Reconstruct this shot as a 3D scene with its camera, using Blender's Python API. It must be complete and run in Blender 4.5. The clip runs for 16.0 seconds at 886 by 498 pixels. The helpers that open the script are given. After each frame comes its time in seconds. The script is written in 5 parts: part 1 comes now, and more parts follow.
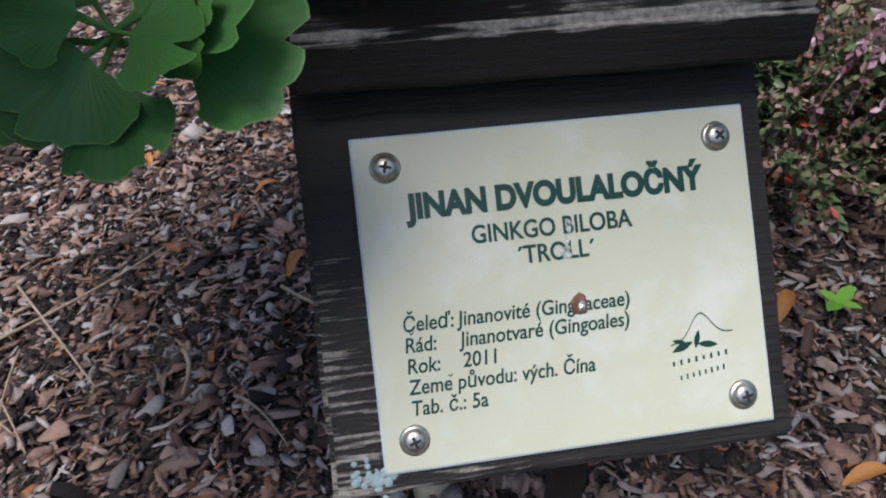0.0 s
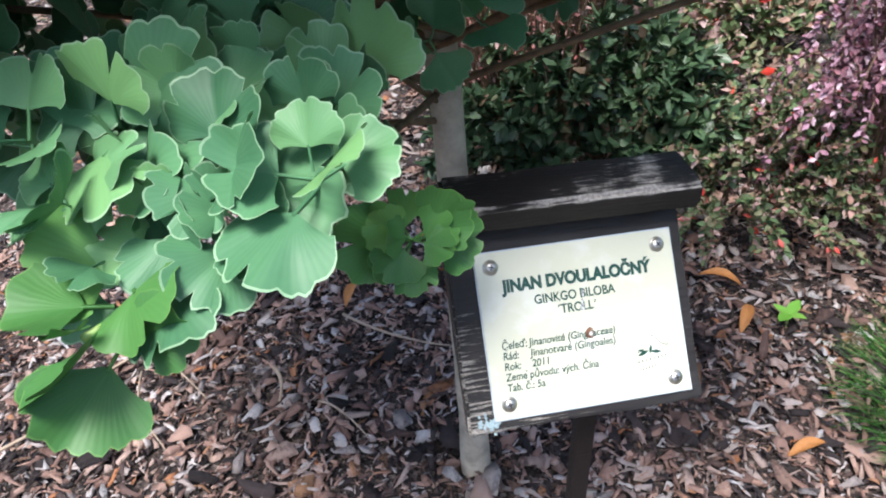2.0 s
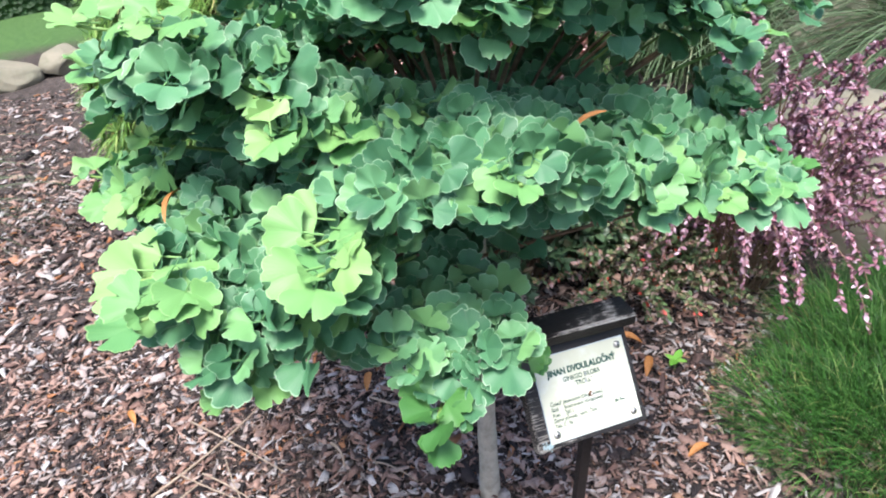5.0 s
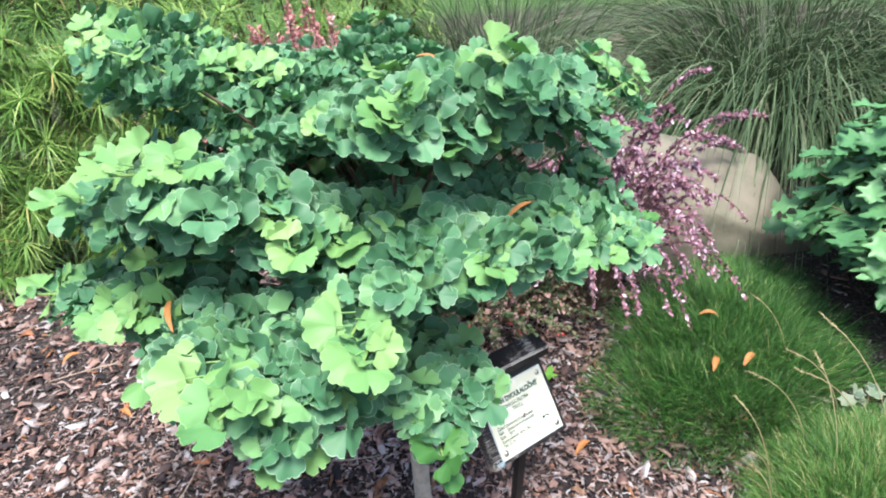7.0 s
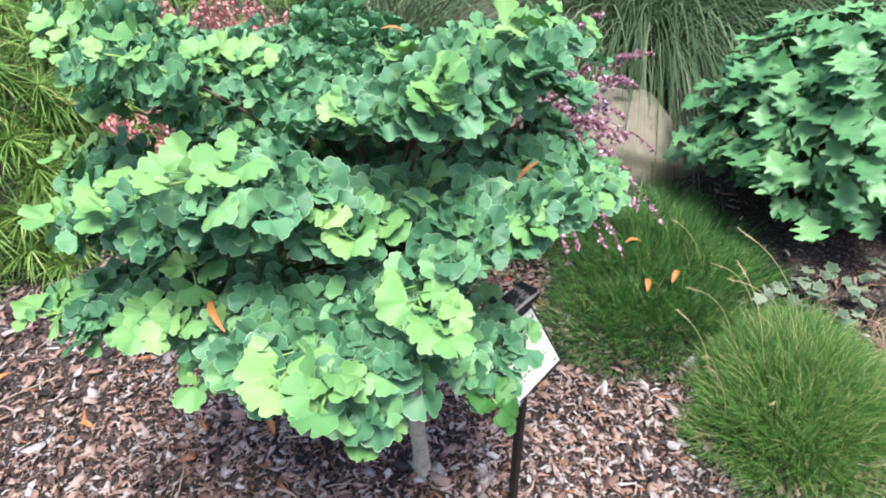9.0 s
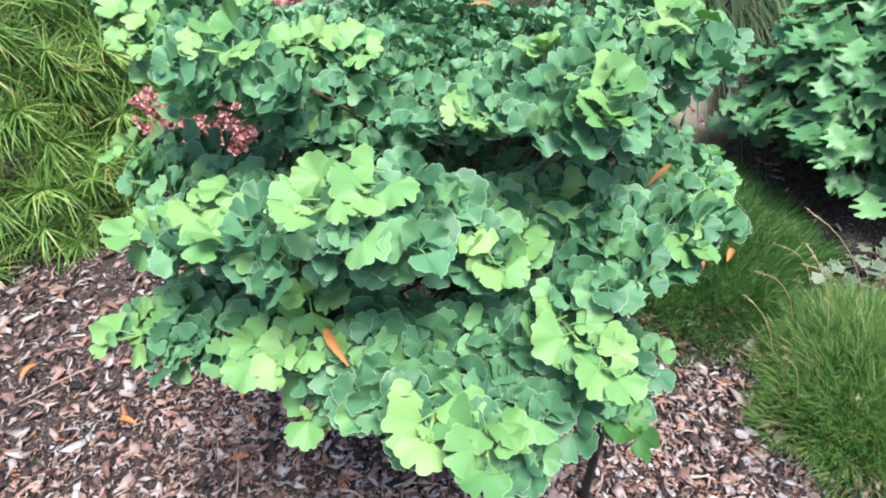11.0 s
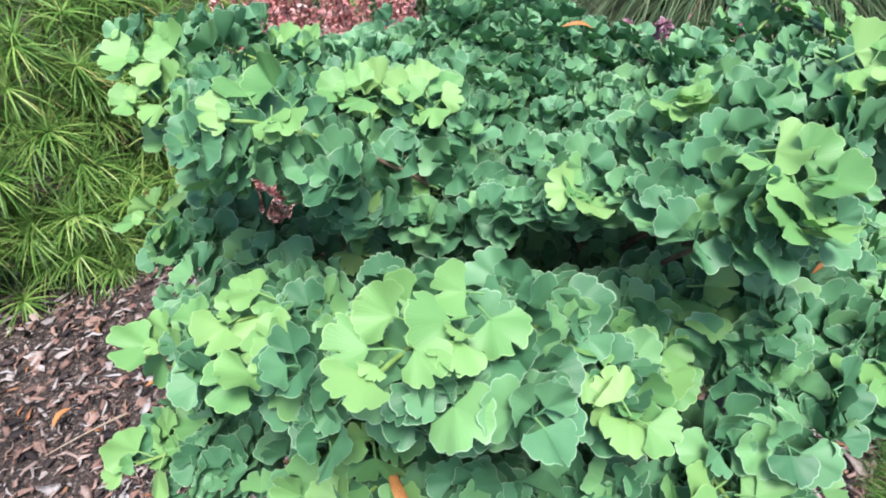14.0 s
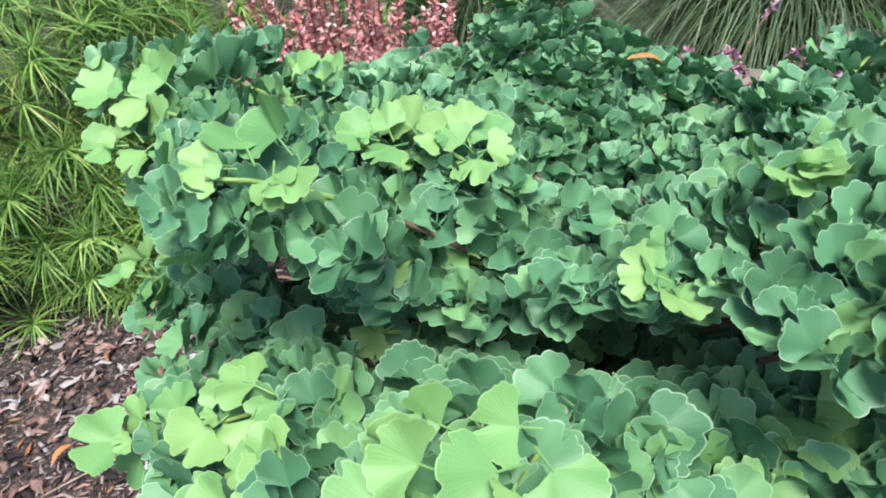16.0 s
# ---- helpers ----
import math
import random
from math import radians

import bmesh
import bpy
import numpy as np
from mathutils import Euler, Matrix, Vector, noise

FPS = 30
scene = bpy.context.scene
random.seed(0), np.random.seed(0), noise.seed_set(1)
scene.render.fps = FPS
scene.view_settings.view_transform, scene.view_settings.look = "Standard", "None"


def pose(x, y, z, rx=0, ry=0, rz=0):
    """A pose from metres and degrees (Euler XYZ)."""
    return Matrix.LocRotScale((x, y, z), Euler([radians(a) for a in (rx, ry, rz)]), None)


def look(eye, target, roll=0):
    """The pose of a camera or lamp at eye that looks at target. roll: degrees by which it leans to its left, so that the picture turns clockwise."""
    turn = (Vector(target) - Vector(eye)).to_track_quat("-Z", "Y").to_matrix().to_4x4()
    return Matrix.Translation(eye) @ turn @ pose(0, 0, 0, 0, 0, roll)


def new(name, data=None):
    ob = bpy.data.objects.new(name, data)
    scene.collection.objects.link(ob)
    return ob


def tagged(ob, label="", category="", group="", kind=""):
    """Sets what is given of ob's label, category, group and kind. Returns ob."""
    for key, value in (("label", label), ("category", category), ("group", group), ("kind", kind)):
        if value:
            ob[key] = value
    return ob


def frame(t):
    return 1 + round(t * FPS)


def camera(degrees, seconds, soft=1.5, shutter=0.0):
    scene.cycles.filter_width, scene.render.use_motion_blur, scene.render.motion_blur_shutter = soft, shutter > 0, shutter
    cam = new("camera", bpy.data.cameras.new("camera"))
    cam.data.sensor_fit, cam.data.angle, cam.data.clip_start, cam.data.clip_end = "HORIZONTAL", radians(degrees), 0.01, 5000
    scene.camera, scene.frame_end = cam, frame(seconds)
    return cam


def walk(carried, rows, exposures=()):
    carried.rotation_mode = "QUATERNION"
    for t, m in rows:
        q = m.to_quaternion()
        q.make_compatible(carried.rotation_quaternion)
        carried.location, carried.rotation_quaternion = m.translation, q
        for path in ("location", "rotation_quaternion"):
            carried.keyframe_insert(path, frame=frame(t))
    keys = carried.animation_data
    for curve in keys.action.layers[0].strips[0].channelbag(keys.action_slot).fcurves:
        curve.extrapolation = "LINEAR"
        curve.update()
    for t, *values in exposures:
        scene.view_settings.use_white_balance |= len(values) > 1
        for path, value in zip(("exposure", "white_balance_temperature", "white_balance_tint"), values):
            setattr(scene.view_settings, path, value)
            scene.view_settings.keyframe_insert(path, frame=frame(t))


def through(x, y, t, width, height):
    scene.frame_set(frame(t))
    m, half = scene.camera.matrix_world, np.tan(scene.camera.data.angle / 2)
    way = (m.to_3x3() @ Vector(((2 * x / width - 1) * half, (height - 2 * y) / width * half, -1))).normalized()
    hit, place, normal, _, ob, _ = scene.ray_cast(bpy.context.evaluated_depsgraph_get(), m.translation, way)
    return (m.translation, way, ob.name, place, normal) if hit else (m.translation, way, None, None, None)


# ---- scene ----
cam = camera(67.2, 16.0, 2.0)
PATH = [
    (0, (0.015, 0.083, 0.602), (0.061, 1.7, -0.574), -7.2),
    (0.5, (0.008, 0.059, 0.626), (0.055, 1.691, -0.53), -7.5),
    (1, (0.0, 0.018, 0.649), (0.041, 1.656, -0.498), -7.9),
    (1.5, (-0.022, -0.032, 0.697), (0.026, 1.607, -0.448), -8.2),
    (2, (-0.043, -0.085, 0.776), (0.022, 1.554, -0.369), -8.5),
    (2.5, (-0.083, -0.143, 0.846), (0.019, 1.493, -0.3), -8.6),
    (3, (-0.116, -0.181, 0.916), (0.018, 1.463, -0.215), -8.5),
    (3.5, (-0.141, -0.22, 0.98), (0.011, 1.442, -0.122), -8.2),
    (4, (-0.175, -0.267, 1.04), (0.015, 1.414, -0.026), -7.6),
    (4.2, (-0.194, -0.288, 1.059), (0.012, 1.397, 0.002), -7.6),
    (6.3, (-0.434, -0.442, 1.246), (0.389, 1.091, 0.258), -5.8),
    (6.5, (-0.451, -0.443, 1.263), (0.388, 1.086, 0.283), -5.7),
    (7, (-0.52, -0.414, 1.295), (0.43, 1.044, 0.31), -4.9),
    (7.5, (-0.598, -0.363, 1.316), (0.486, 0.973, 0.297), -4.4),
    (8, (-0.672, -0.315, 1.342), (0.497, 0.899, 0.265), -4.5),
    (8.5, (-0.708, -0.296, 1.361), (0.516, 0.813, 0.233), -4.8),
    (9, (-0.714, -0.294, 1.364), (0.463, 0.858, 0.23), -5.7),
    (9.5, (-0.718, -0.267, 1.365), (0.333, 0.978, 0.205), -6.7),
    (9.7, (-0.72, -0.239, 1.368), (0.319, 1.009, 0.2), -6.5),
    (11.8, (-0.756, 0.04, 1.407), (0.436, 0.991, 0.113), -4.4),
    (12, (-0.741, 0.055, 1.404), (0.451, 1.007, 0.11), -4.5),
    (12.5, (-0.71, 0.084, 1.401), (0.449, 1.065, 0.099), -5.0),
    (13, (-0.67, 0.101, 1.396), (0.454, 1.128, 0.099), -6.1),
    (13.5, (-0.631, 0.119, 1.385), (0.454, 1.192, 0.092), -7.0),
    (14, (-0.595, 0.158, 1.374), (0.443, 1.283, 0.087), -8.0),
    (14.5, (-0.57, 0.196, 1.364), (0.458, 1.343, 0.088), -8.0),
    (15, (-0.549, 0.225, 1.355), (0.471, 1.39, 0.089), -7.9),
    (15.5, (-0.528, 0.245, 1.348), (0.489, 1.427, 0.096), -7.7),
    (16, (-0.504, 0.265, 1.336), (0.503, 1.463, 0.09), -7.8),
]
EXPOSURE = [(0.0, 0.98), (0.5, 1.16), (1.5, 1.72), (2.3, 2.14), (3.0, 2.27), (4.2, 2.22), (6.5, 2.1), (9.7, 2.06), (12.0, 1.93), (16.0, 1.82)]
walk(cam, [(t, look(eye, target, roll)) for t, eye, target, roll in PATH], EXPOSURE)

# ---- world and light: bright, veiled sky over a garden ----
SUN_TURN, SUN_HIGH = radians(202), radians(67)
world = bpy.data.worlds.new("sky")
scene.world = world
world.use_nodes = True
wn = world.node_tree.nodes
sky = wn.new("ShaderNodeTexSky")
sky.sky_type, sky.sun_disc = "NISHITA", False
sky.sun_elevation, sky.sun_rotation = SUN_HIGH, SUN_TURN
sky.air_density, sky.dust_density, sky.ozone_density = 1.0, 2.2, 1.2
world.node_tree.links.new(sky.outputs[0], wn["Background"].inputs[0])
wn["Background"].inputs[1].default_value = 0.078
sun_data = bpy.data.lights.new("sun", "SUN")
sun_data.energy, sun_data.angle, sun_data.color = 1.6, radians(22), (1.0, 0.985, 0.96)
sun = new("sun", sun_data)
sun_way = Vector((math.sin(SUN_TURN) * math.cos(SUN_HIGH), math.cos(SUN_TURN) * math.cos(SUN_HIGH), math.sin(SUN_HIGH)))
sun.matrix_world = look(sun_way * 20, (0, 0, 0))


# ---- materials ----
class Nodes:
    """A small builder for node materials."""

    def __init__(self, name):
        self.mat = bpy.data.materials.new(name)
        self.mat.use_nodes = True
        self.tree = self.mat.node_tree
        self.bsdf = self.tree.nodes["Principled BSDF"]

    def add(self, kind, ins=(), **props):
        n = self.tree.nodes.new("ShaderNode" + kind)
        for k, v in props.items():
            if k == "operation":
                n.operation = v
            elif k == "data_type":
                n.data_type = v
            elif k == "blend":
                n.blend_type = v
            elif k == "feature":
                n.feature = v
        for key, v in dict(ins).items():
            if isinstance(v, bpy.types.NodeSocket):
                self.tree.links.new(v, n.inputs[key])
            else:
                n.inputs[key].default_value = v
        return n

    def coords(self, which="Object"):
        return self.tree.nodes.new("ShaderNodeTexCoord").outputs[which]

    def noise(self, scale, vec=None, detail=4.0, rough=0.6):
        return self.add("TexNoise", {"Vector": vec or self.coords(), "Scale": scale, "Detail": detail, "Roughness": rough}).outputs[0]

    def ramp(self, fac, *stops):
        n = self.add("ValToRGB", {"Fac": fac})
        els = n.color_ramp.elements
        while len(els) < len(stops):
            els.new(0.5)
        for e, (p, c) in zip(els, stops):
            e.position, e.color = p, (*c, 1.0)
        return n.outputs[0]

    def mix(self, fac, a, b, blend="MIX"):
        n = self.tree.nodes.new("ShaderNodeMix")
        n.data_type, n.blend_type = "RGBA", blend
        for key, v in ((0, fac), (6, a), (7, b)):
            if isinstance(v, bpy.types.NodeSocket):
                self.tree.links.new(v, n.inputs[key])
            else:
                n.inputs[key].default_value = (*v, 1.0) if isinstance(v, tuple) else v
        return n.outputs[2]

    def math(self, op, a, b=0.0):
        return self.add("Math", {0: a, 1: b}, operation=op).outputs[0]

    def bump(self, height, strength=0.4, distance=0.002):
        self.put("Normal", self.add("Bump", {"Height": height, "Strength": strength, "Distance": distance}).outputs[0])

    def put(self, key, v):
        if isinstance(v, bpy.types.NodeSocket):
            self.tree.links.new(v, self.bsdf.inputs[key])
        else:
            self.bsdf.inputs[key].default_value = (*v, 1.0) if isinstance(v, tuple) and len(v) == 3 else v
        return self


def chance(m, joined):
    """A random number for each leaf: by island in a joined mesh, by object for single pieces."""
    if joined:
        return m.tree.nodes.new("ShaderNodeNewGeometry").outputs["Random Per Island"]
    return m.tree.nodes.new("ShaderNodeObjectInfo").outputs["Random"]


def leaf_material(name, joined, stops, rim, rough=0.5, rim_at=0.955, vein=0.07, through=0.06, sheen=0.35):
    """Leaf blade: uv.x runs from the stalk to the margin, uv.y across the fan."""
    m = Nodes(name)
    rnd = chance(m, joined)
    uv = m.add("SeparateXYZ", {0: m.coords("UV")})
    base = m.ramp(rnd, *stops)
    blotch = m.noise(60, detail=3)
    base = m.mix(m.math("MULTIPLY", blotch, 0.35), base, m.mix(0.5, base, tuple(min(1, c * 1.6) for c in stops[-1][1])))
    waves = m.math("SINE", m.math("ADD", m.math("MULTIPLY", uv.outputs[1], 150.0), m.math("MULTIPLY", m.noise(25, detail=2), 1.5)))
    lines = m.math("MULTIPLY", m.math("ADD", waves, 1.0), 0.5)
    base = m.mix(m.math("MULTIPLY", lines, vein * 0.4), base, tuple(min(1, c * 1.8 + 0.01) for c in stops[-1][1]))
    edge = m.math("GREATER_THAN", uv.outputs[0], rim_at)
    base = m.mix(m.math("MULTIPLY", edge, 0.75), base, rim)
    m.put("Base Color", base).put("Roughness", rough).put("Specular IOR Level", sheen)
    pleat = m.math("SINE", m.math("ADD", m.math("MULTIPLY", uv.outputs[1], 30.0), m.math("MULTIPLY", m.noise(18, detail=2), 2.5)))
    m.bump(m.math("ADD", m.math("MULTIPLY", lines, 0.12), m.math("MULTIPLY", m.math("MULTIPLY", pleat, uv.outputs[0]), 0.4)), 0.24, 0.0016)
    if through:
        tr = m.add("BsdfTranslucent", {"Color": m.mix(1.0, base, (0.78, 1.0, 0.5), "MULTIPLY")})
        mx = m.add("MixShader", {0: through, 1: m.bsdf.outputs[0], 2: tr.outputs[0]})
        m.tree.links.new(mx.outputs[0], m.tree.nodes["Material Output"].inputs[0])
    return m.mat


MATURE = [(0.0, (0.030, 0.112, 0.060)), (0.5, (0.068, 0.196, 0.102)), (0.82, (0.112, 0.265, 0.126)), (1.0, (0.16, 0.335, 0.125))]
YOUNG = [(0.0, (0.078, 0.23, 0.08)), (0.4, (0.14, 0.31, 0.10)), (0.8, (0.18, 0.345, 0.112)), (1.0, (0.24, 0.405, 0.14))]
# mature green lightened: extra brightness for the crown's top put into the colour
MATURE_LIGHTENED = [(0.0, (0.044, 0.145, 0.080)), (0.5, (0.086, 0.228, 0.122)), (0.82, (0.125, 0.29, 0.145)), (1.0, (0.175, 0.36, 0.145))]
# young leaves under the crown: its shade is put into a darker green
SHADED_YOUNG = [(0.0, (0.035, 0.125, 0.034)), (0.6, (0.06, 0.18, 0.044)), (1.0, (0.11, 0.26, 0.07))]
leaf_old = leaf_material("ginkgo_leaf_mature", True, MATURE, (0.30, 0.46, 0.29), rim_at=0.962)
leaf_spur = leaf_material("ginkgo_leaf_spur_lightened", True, MATURE_LIGHTENED, (0.33, 0.50, 0.32), rim_at=0.955)
leaf_new = leaf_material("ginkgo_leaf_young", True, YOUNG, (0.31, 0.49, 0.2), rim_at=0.968, through=0.1)
leaf_shaded = leaf_material("ginkgo_leaf_young_shaded", True, SHADED_YOUNG, (0.12, 0.26, 0.07), rim_at=0.975)
leaf_old_piece = leaf_material("ginkgo_leaf_mature_piece", False, MATURE, (0.30, 0.46, 0.29), rim_at=0.962)
leaf_new_piece = leaf_material("ginkgo_leaf_young_piece", False, YOUNG, (0.31, 0.49, 0.2), rim_at=0.968, through=0.1)
oak_leaf_mat = leaf_material("oak_leaf", False, [(0.0, (0.05, 0.16, 0.062)), (0.6, (0.092, 0.245, 0.095)), (1.0, (0.155, 0.33, 0.135))], (0.15, 0.35, 0.15), rough=0.42, rim_at=2.0, vein=0.1)
oak_mass_mat = leaf_material("oak_leaf_mass", True, [(0.0, (0.05, 0.16, 0.062)), (0.6, (0.092, 0.245, 0.095)), (1.0, (0.155, 0.33, 0.135))], (0.15, 0.35, 0.15), rough=0.42, rim_at=2.0, vein=0.1)
barberry_mat = leaf_material("barberry_leaf", True, [(0.0, (0.07, 0.025, 0.04)), (0.5, (0.24, 0.055, 0.085)), (0.78, (0.34, 0.17, 0.25)), (1.0, (0.72, 0.52, 0.62))], (0.4, 0.2, 0.25), rim_at=2.0, vein=0.0)
red_barberry_mat = leaf_material("red_barberry_leaf", True, [(0.0, (0.22, 0.045, 0.045)), (0.45, (0.50, 0.13, 0.12)), (0.75, (0.64, 0.30, 0.28)), (1.0, (0.82, 0.60, 0.58))], (0.4, 0.2, 0.2), rim_at=2.0, vein=0.0)
low_leaf_mat = leaf_material("low_shrub_leaf", True, [(0.0, (0.04, 0.065, 0.03)), (0.4, (0.09, 0.17, 0.06)), (0.66, (0.2, 0.19, 0.1)), (0.78, (0.36, 0.18, 0.16)), (0.955, (0.5, 0.36, 0.36)), (0.96, (0.75, 0.04, 0.03)), (0.975, (0.75, 0.04, 0.03)), (0.98, (0.34, 0.25, 0.24)), (1.0, (0.22, 0.20, 0.14))], (0.3, 0.2, 0.2), rim_at=2.0, vein=0.0)
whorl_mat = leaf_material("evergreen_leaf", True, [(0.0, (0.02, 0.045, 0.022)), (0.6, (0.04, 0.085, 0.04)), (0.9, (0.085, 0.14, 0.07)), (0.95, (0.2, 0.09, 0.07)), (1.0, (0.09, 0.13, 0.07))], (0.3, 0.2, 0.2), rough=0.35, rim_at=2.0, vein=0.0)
ivy_mat = leaf_material("variegated_leaf", True, [(0.0, (0.05, 0.10, 0.06)), (0.5, (0.11, 0.17, 0.11)), (1.0, (0.22, 0.26, 0.17))], (0.28, 0.30, 0.21), rim_at=0.86, vein=0.0)
seedling_mat = leaf_material("seedling_leaf", False, [(0.0, (0.12, 0.33, 0.04)), (1.0, (0.2, 0.42, 0.07))], (0.3, 0.5, 0.1), rim_at=2.0, vein=0.05)


def blade_material(name, stops, rough=0.45, through=0.2, tan=0.5):
    m = Nodes(name)
    base = m.ramp(chance(m, True), *stops)
    base = m.mix(m.math("MULTIPLY", m.noise(9), tan), base, m.mix(0.6, base, (0.2, 0.22, 0.07)))
    m.put("Base Color", base).put("Roughness", rough).put("Specular IOR Level", 0.3)
    tr = m.add("BsdfTranslucent", {"Color": base})
    mx = m.add("MixShader", {0: through, 1: m.bsdf.outputs[0], 2: tr.outputs[0]})
    m.tree.links.new(mx.outputs[0], m.tree.nodes["Material Output"].inputs[0])
    return m.mat


fescue_mat = blade_material("fescue_blade", [(0.0, (0.010, 0.048, 0.010)), (0.5, (0.028, 0.125, 0.024)), (0.9, (0.095, 0.26, 0.055)), (0.97, (0.24, 0.42, 0.12)), (1.0, (0.5, 0.43, 0.2))], tan=0.2)
reed_mat = blade_material("reed_blade", [(0.0, (0.022, 0.058, 0.026)), (0.6, (0.065, 0.13, 0.065)), (0.93, (0.20, 0.28, 0.165)), (1.0, (0.31, 0.31, 0.2))])
needle_mat = blade_material("pine_needle", [(0.0, (0.035, 0.12, 0.022)), (0.5, (0.115, 0.28, 0.052)), (0.88, (0.30, 0.48, 0.12)), (0.97, (0.44, 0.56, 0.19)), (1.0, (0.5, 0.33, 0.14))])
dry_fescue_mat = blade_material("dry_fescue_blade", [(0.0, (0.015, 0.075, 0.014)), (0.5, (0.055, 0.19, 0.035)), (0.82, (0.15, 0.33, 0.07)), (0.93, (0.34, 0.40, 0.15)), (1.0, (0.55, 0.45, 0.24))], tan=0.3)
straw_mat = blade_material("dry_straw", [(0.0, (0.3, 0.22, 0.12)), (1.0, (0.6, 0.5, 0.3))], 0.7)


def stem_material(name, a, b, scale=40, rough=0.7):
    m = Nodes(name)
    f = m.noise(scale, detail=6)
    m.put("Base Color", m.ramp(f, (0.3, a), (0.7, b))).put("Roughness", rough)
    m.bump(f, 0.5, 0.002)
    return m.mat


green_stem_mat = stem_material("green_shoot", (0.12, 0.24, 0.06), (0.25, 0.38, 0.1), 80, 0.5)
bark_mat = stem_material("pale_bark", (0.34, 0.30, 0.24), (0.62, 0.57, 0.47), 45, 0.85)
twig_mat = stem_material("twig", (0.10, 0.06, 0.035), (0.24, 0.17, 0.11), 60, 0.85)
dead_leaf_mat = stem_material("dead_leaf", (0.32, 0.12, 0.03), (0.55, 0.25, 0.08), 50, 0.6)
stick_mat = stem_material("dry_stick", (0.25, 0.18, 0.13), (0.45, 0.36, 0.28), 60, 0.85)


def mulch_material(name, joined):
    m = Nodes(name)
    base = m.ramp(chance(m, joined), (0.0, (0.015, 0.012, 0.014)), (0.22, (0.07, 0.05, 0.05)), (0.38, (0.31, 0.175, 0.14)), (0.6, (0.55, 0.36, 0.295)),
                  (0.78, (0.52, 0.44, 0.42)), (0.9, (0.70, 0.66, 0.66)), (0.935, (0.52, 0.2, 0.08)), (0.965, (0.4, 0.22, 0.13)), (0.98, (0.66, 0.64, 0.66)), (1.0, (0.3, 0.25, 0.24)))
    stretch = m.add("Mapping", {"Vector": m.coords(), "Scale": (1.0, 3.0, 2.0)}).outputs[0]
    f = m.noise(150, stretch, 6, 0.7)
    base = m.mix(m.math("MULTIPLY", f, 0.75), base, m.mix(0.6, base, (0.03, 0.022, 0.02)))
    # broad noise patches of darker mulch
    dark_patches = m.ramp(m.noise(3.6, None, 5, 0.6), (0.5, (0.0, 0.0, 0.0)), (0.64, (0.75, 0.75, 0.75)))
    base = m.mix(dark_patches, base, m.mix(0.7, base, (0.025, 0.021, 0.024)))
    m.put("Base Color", base).put("Roughness", 0.7).put("Specular IOR Level", 0.35)
    m.bump(f, 0.9, 0.003)
    return m.mat


chip_mat, chip_piece_mat = mulch_material("bark_mulch", True), mulch_material("bark_chip", False)

m = Nodes("soil_and_bark_crumbs")
co = m.coords()
cells = m.add("TexVoronoi", {"Vector": co, "Scale": 150.0, "Randomness": 1.0})
crumb = m.ramp(m.add("SeparateColor", {0: cells.outputs["Color"]}).outputs[0], (0.0, (0.012, 0.01, 0.01)), (0.5, (0.055, 0.038, 0.034)), (0.85, (0.16, 0.11, 0.09)), (1.0, (0.34, 0.29, 0.27)))
big = m.noise(3.0, co, 5)
soil = m.mix(m.math("MULTIPLY", big, 0.8), crumb, (0.022, 0.017, 0.015))
far = m.add("Vector" + "Math", {0: co}, operation="LENGTH").outputs["Value"]
turf = m.ramp(m.noise(25, co, 6), (0.3, (0.03, 0.09, 0.02)), (0.7, (0.10, 0.2, 0.05)))
lawn = m.add("MapRange", {"Value": m.math("ADD", far, m.math("MULTIPLY", big, 0.8)), "From Min": 6.6, "From Max": 7.2}).outputs[0]
m.put("Base Color", m.mix(lawn, soil, turf)).put("Roughness", 0.9)
m.bump(cells.outputs["Distance"], 0.8, 0.01)
soil_mat = m.mat

